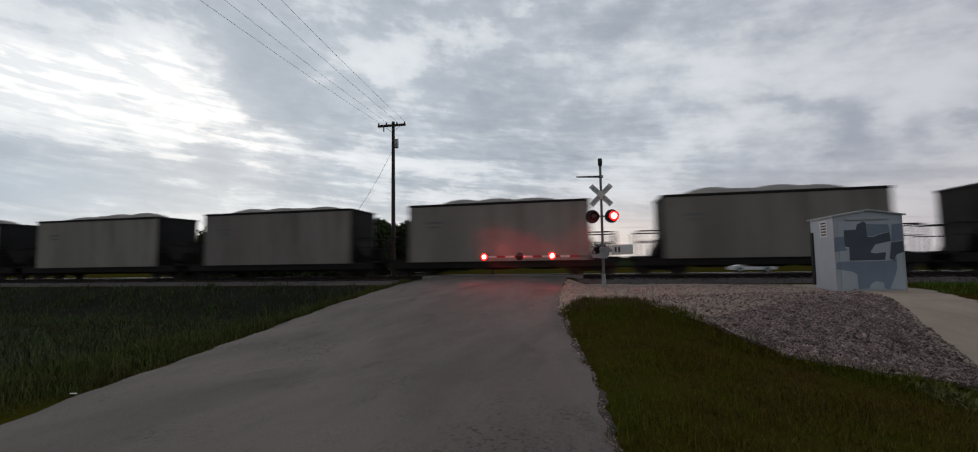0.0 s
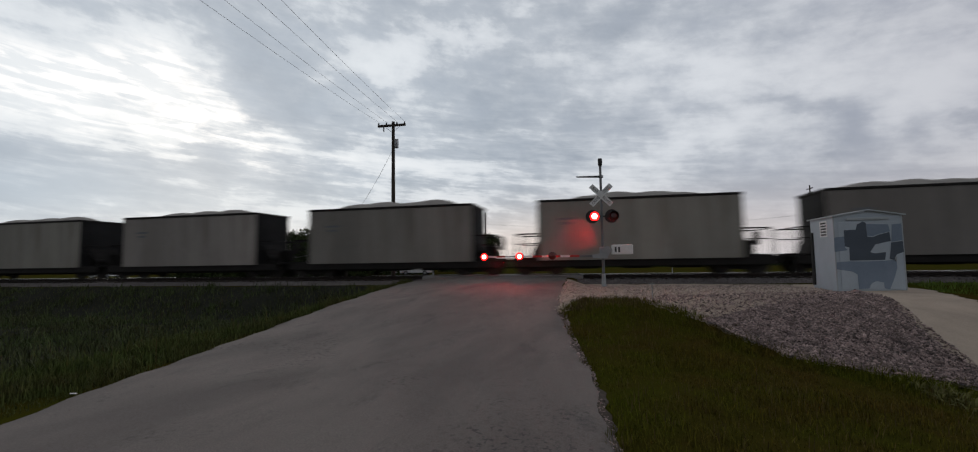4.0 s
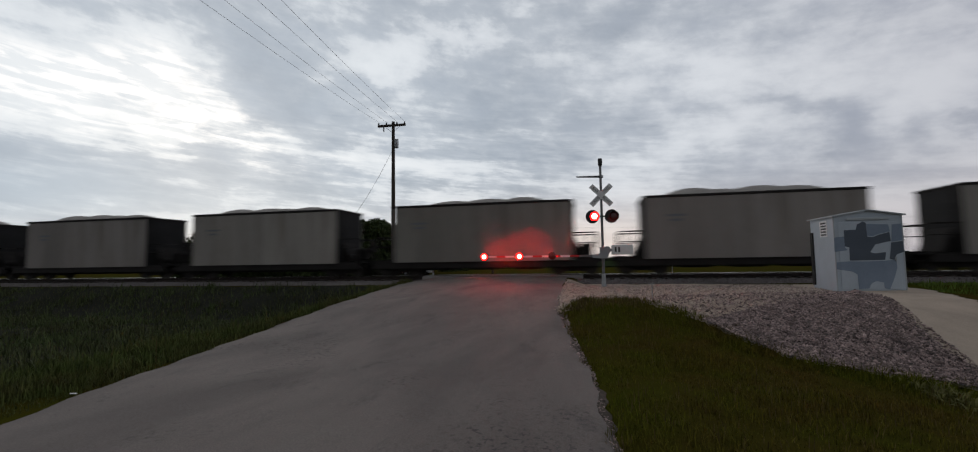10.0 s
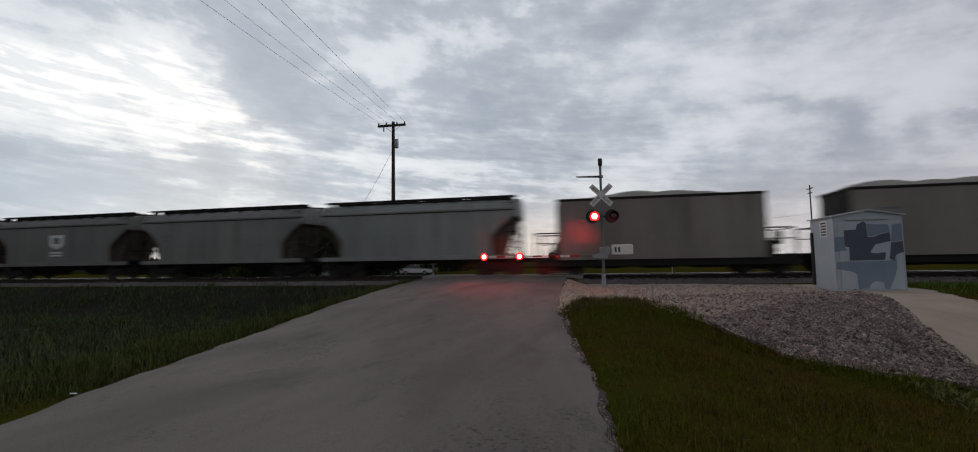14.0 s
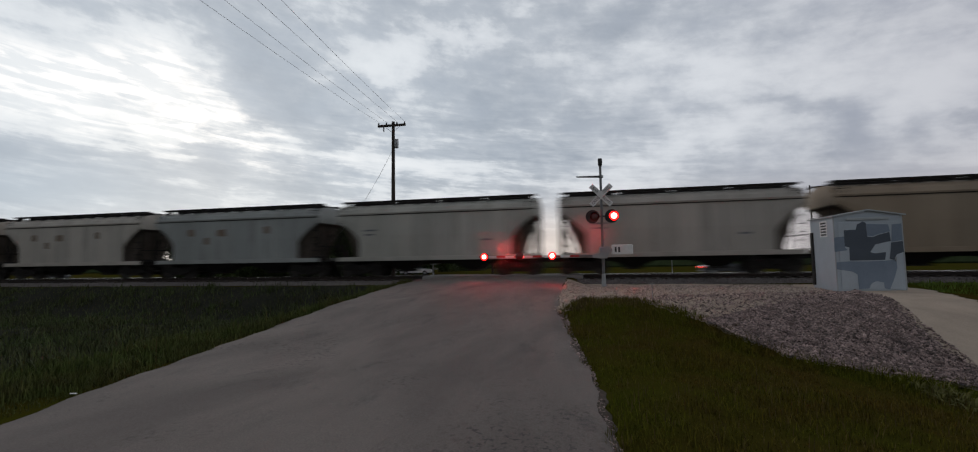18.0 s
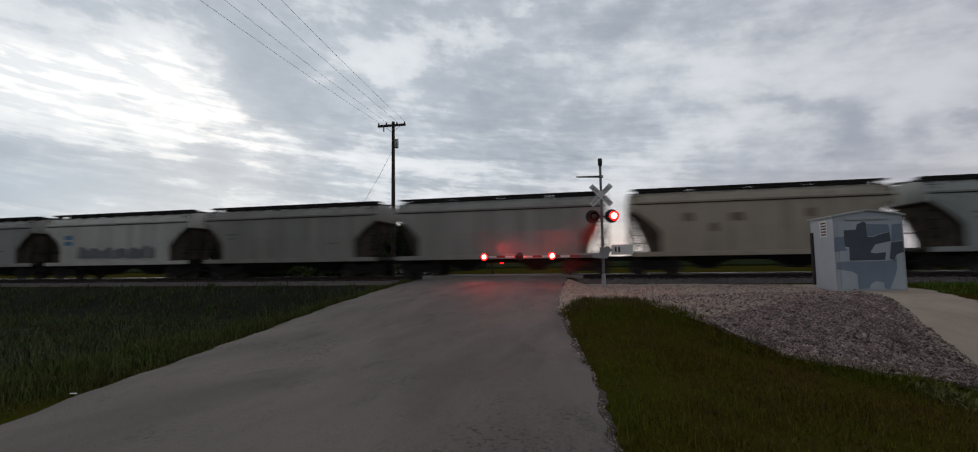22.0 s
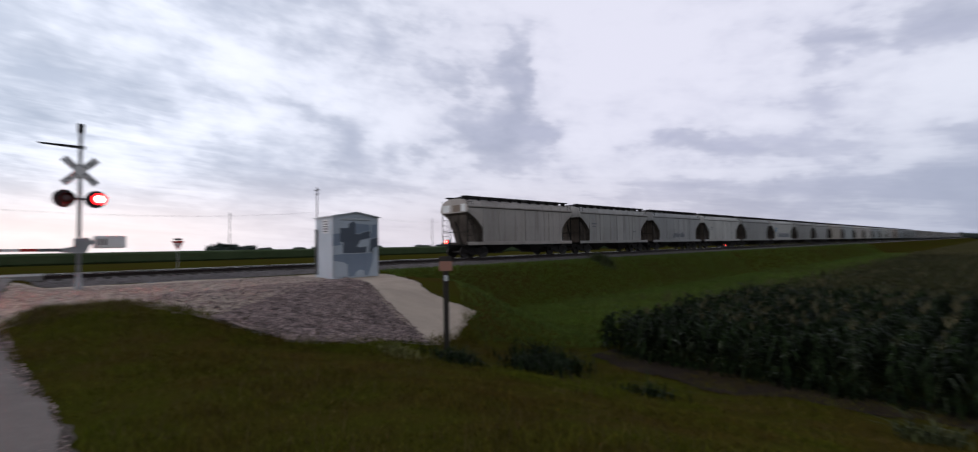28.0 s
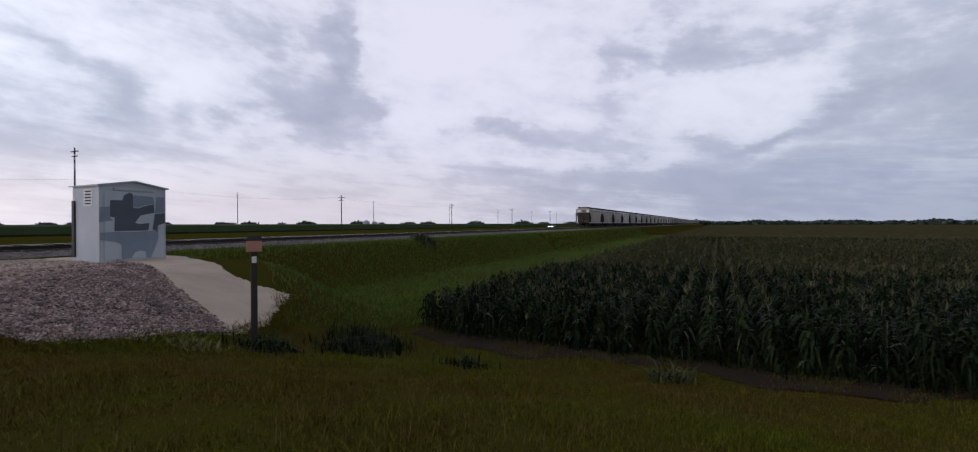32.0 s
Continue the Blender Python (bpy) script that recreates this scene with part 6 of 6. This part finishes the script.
at, rng_ = rows_of(14.0, 30, -16, 9.3, 0.76, 0.18, 1)
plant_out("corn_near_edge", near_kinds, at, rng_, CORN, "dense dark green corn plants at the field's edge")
# extra pale leaves paint the sky's glints on the edge of the corn
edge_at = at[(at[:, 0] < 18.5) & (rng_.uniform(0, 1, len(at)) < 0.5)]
plant_out("pale_corn_leaves", [corn_plant(crng, 2, CORN_TALL * crng.uniform(0.7, 0.95)) for i in range(8)], edge_at, np.random.default_rng(15), CORN_GLINT,
          "paler leaves painted as glints among the dark corn")
at2 = at[rng_.uniform(0, 1, len(at)) < 0.22]
plant_out("corn_tassels", [tassel(crng, CORN_TALL) for i in range(5)], at2, np.random.default_rng(2), TASSEL, "pale tassels on the corn")
at, rng_ = rows_of(30, 100, -44, 9.3, 0.76, 0.5, 3)
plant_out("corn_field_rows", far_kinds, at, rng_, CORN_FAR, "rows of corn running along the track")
plant_out("far_corn_tassels", [tassel(crng, CORN_TALL) for i in range(4)], at[rng_.uniform(0, 1, len(at)) < 0.3], np.random.default_rng(12), TASSEL, "pale tassels over the corn rows")
cx, cy = spread(70, 160, 1.2, 1500, 1.2), np.concatenate([-spread(0, 60, 0.38, 1400, 1.3)[::-1]])
cx, cy = cx[cx > 92], np.concatenate([cy[cy < -50.3], np.arange(-50, 9.4, 0.38)])
canopy = sheet("corn_canopy", cx, cy, CORN_TALL - 0.22, CANOPY, None,
               lambda x, y: -2.0 + np.where(np.round((y - 9.3) / 0.38).astype(int) % 2 == 0, 0.12, -0.12) * (x < 200) + 0.06 * ripple(x * 3, y * 3))
tagged(canopy, "wide corn field reaching to the horizon", "field", kind="structure")

# far woods along the horizon
def woods(name, a0, a1, dist, lo, hi, seed, label, bare=0.0):
    rng = np.random.default_rng(seed)
    n = int((a1 - a0) * 26)
    az = np.radians(rng.uniform(a0, a1, n))
    d = dist * rng.uniform(0.94, 1.06, n)
    big = 0.5 + 0.5 * np.sin(az * 37 + seed) * np.sin(az * 91)
    h = lo + (hi - lo) * big * rng.uniform(0.5, 1, n)
    keep = big > bare
    az, d, h = az[keep], d[keep], h[keep]
    n = len(h)
    v, f, k = [], [], 0
    for i in range(n):
        m = 14
        w = h[i] * rng.uniform(0.8, 1.6)
        c = np.array([d[i] * math.sin(az[i]), d[i] * math.cos(az[i]), -0.5]) + rng.normal(0, 1, (m, 3)) * np.array([w * 0.45, w * 0.45, 0])
        c[:, 2] += h[i] * rng.uniform(0.05, 0.9, m)
        s = h[i] * 0.3
        a, b = rng.normal(size=(m, 3)) * s, rng.normal(size=(m, 3)) * s
        v.append(np.stack([c - a, c - b, c + a, c + b], 1).reshape(-1, 3))
    v = np.concatenate(v)
    return tagged(mesh_from(name, v, np.arange(len(v)).reshape(-1, 4), HAZY_LEAF), label, "woods", kind="stuff")


woods("far_woods", 78, 120, 900, 3.5, 6.5, 1, "low dark line of woods on the horizon")
woods("far_tree_clumps", 14, 76, 800, 1.0, 6.0, 2, "scattered far tree clumps on the horizon", 0.6)
woods("far_tree_line", -60, -46, 500, 4, 8, 3, "far dark trees on the horizon")

tree(393, 72, -1.5, 10, 11, 77, "lone far tree beyond the track")
woods("far_grove", 12.1, 15.7, 420, 3.5, 6.2, 5, "dark grove of trees far beyond the highway")



def grain_bin(x, y, r, h):
    b = thing("grain_bin", pose(x, y, -1.5), "pale round grain bin far beyond the fields", "grain bin", "far grain bins")
    part("bin_wall", tube((0, 0, 0), (0, 0, h), r, r, None, 16), SHED_ROOF, b)
    part("bin_roof", tube((0, 0, h), (0, 0, h + r * 0.5), r * 1.03, 0.3, None, 16), SHED_ROOF, b)
    return b


grain_bin(452, 390, 4.2, 6.0), grain_bin(459, 383, 3.4, 5.0)

# litter on the verge
scrap = part("litter", box(-0.038, 0.038, -0.014, 0.014, 0, 0.01, bevel=0.003), WHITE)
scrap.matrix_basis = pose(-6.75, 5.0, 0.02, 4, 8, 40)
tagged(scrap, "small white scrap of litter on the road's edge", "litter")

end_lens = two_faced("lamp_lens", 0.10, lens_light("lit_end_lens", 0.10, 90.0, 6.0), LAMP_DARK, eot, (-6.76, 0, 1.2), "red lamp, flashing")


# ---- movement ----
FLASH, LIT = 1.2324, 0.0450


def motions():
    for car_, off in train:
        walk(car_, [(t, pose(x + off, TRACK_Y, RAIL_Z)) for t, x in TAIL_X])
    for c, t0, x0, v in TRAFFIC:
        y, turn = c.location.y, 0 if v > 0 else 180
        walk(c, [(t, pose(x0 + v * (t - t0), y, -0.18, 0, 0, turn)) for t in (0.0, 16.0, 32.0)])
    end_at = end_lens.location.copy()
    flick = [(0.0, 180)]
    for i in range(21):
        t, a = 0.9 + 1.5 * i, 180 + 360 * i
        flick += [(t, a), (t + 0.0334, a + 60), (t + 0.0667, a + 120), (t + 0.1, a + 180), (t + 0.3, a + 180), (t + 0.3334, a + 240), (t + 0.3667, a + 300), (t + 0.4, a + 360)]
    flick.append((32.0, flick[-1][1]))
    walk(end_lens, [(t, pose(end_at.x, end_at.y, end_at.z, 0, 0, a - 90)) for t, a in flick])
    # each lens turns about its upright pivot to show its lit or its dark face
    for lens, phase, base in BLINKERS:
        at = lens.location.copy()
        t = -FLASH
        marks = []
        while t < 32.5:
            marks += [(t + LIT + phase * FLASH / 2, 1), (t + LIT + phase * FLASH / 2 + FLASH * 0.5, 0)]
            t += FLASH
        state = 0
        keys = []
        for when, on in marks:
            if when <= 0.0:
                state = on
                continue
            if when > 31.8:
                break
            keys.append((round(when * FPS) / FPS, on))
        turn = base + (0 if state else 180)
        out = [(0.0, turn)]
        for when, on in keys:
            goal = turn + 180
            if when > out[-1][0] + 0.02:
                out.append((when, turn))
            out += [(when + 1 / FPS, turn + 60), (when + 2 / FPS, turn + 120), (when + 3 / FPS, goal)]
            turn = goal
        out.append((32.0, turn)) if out[-1][0] < 31.95 else None
        walk(lens, [(tt, pose(at.x, at.y, at.z, 0, 0, a)) for tt, a in out])


motions()
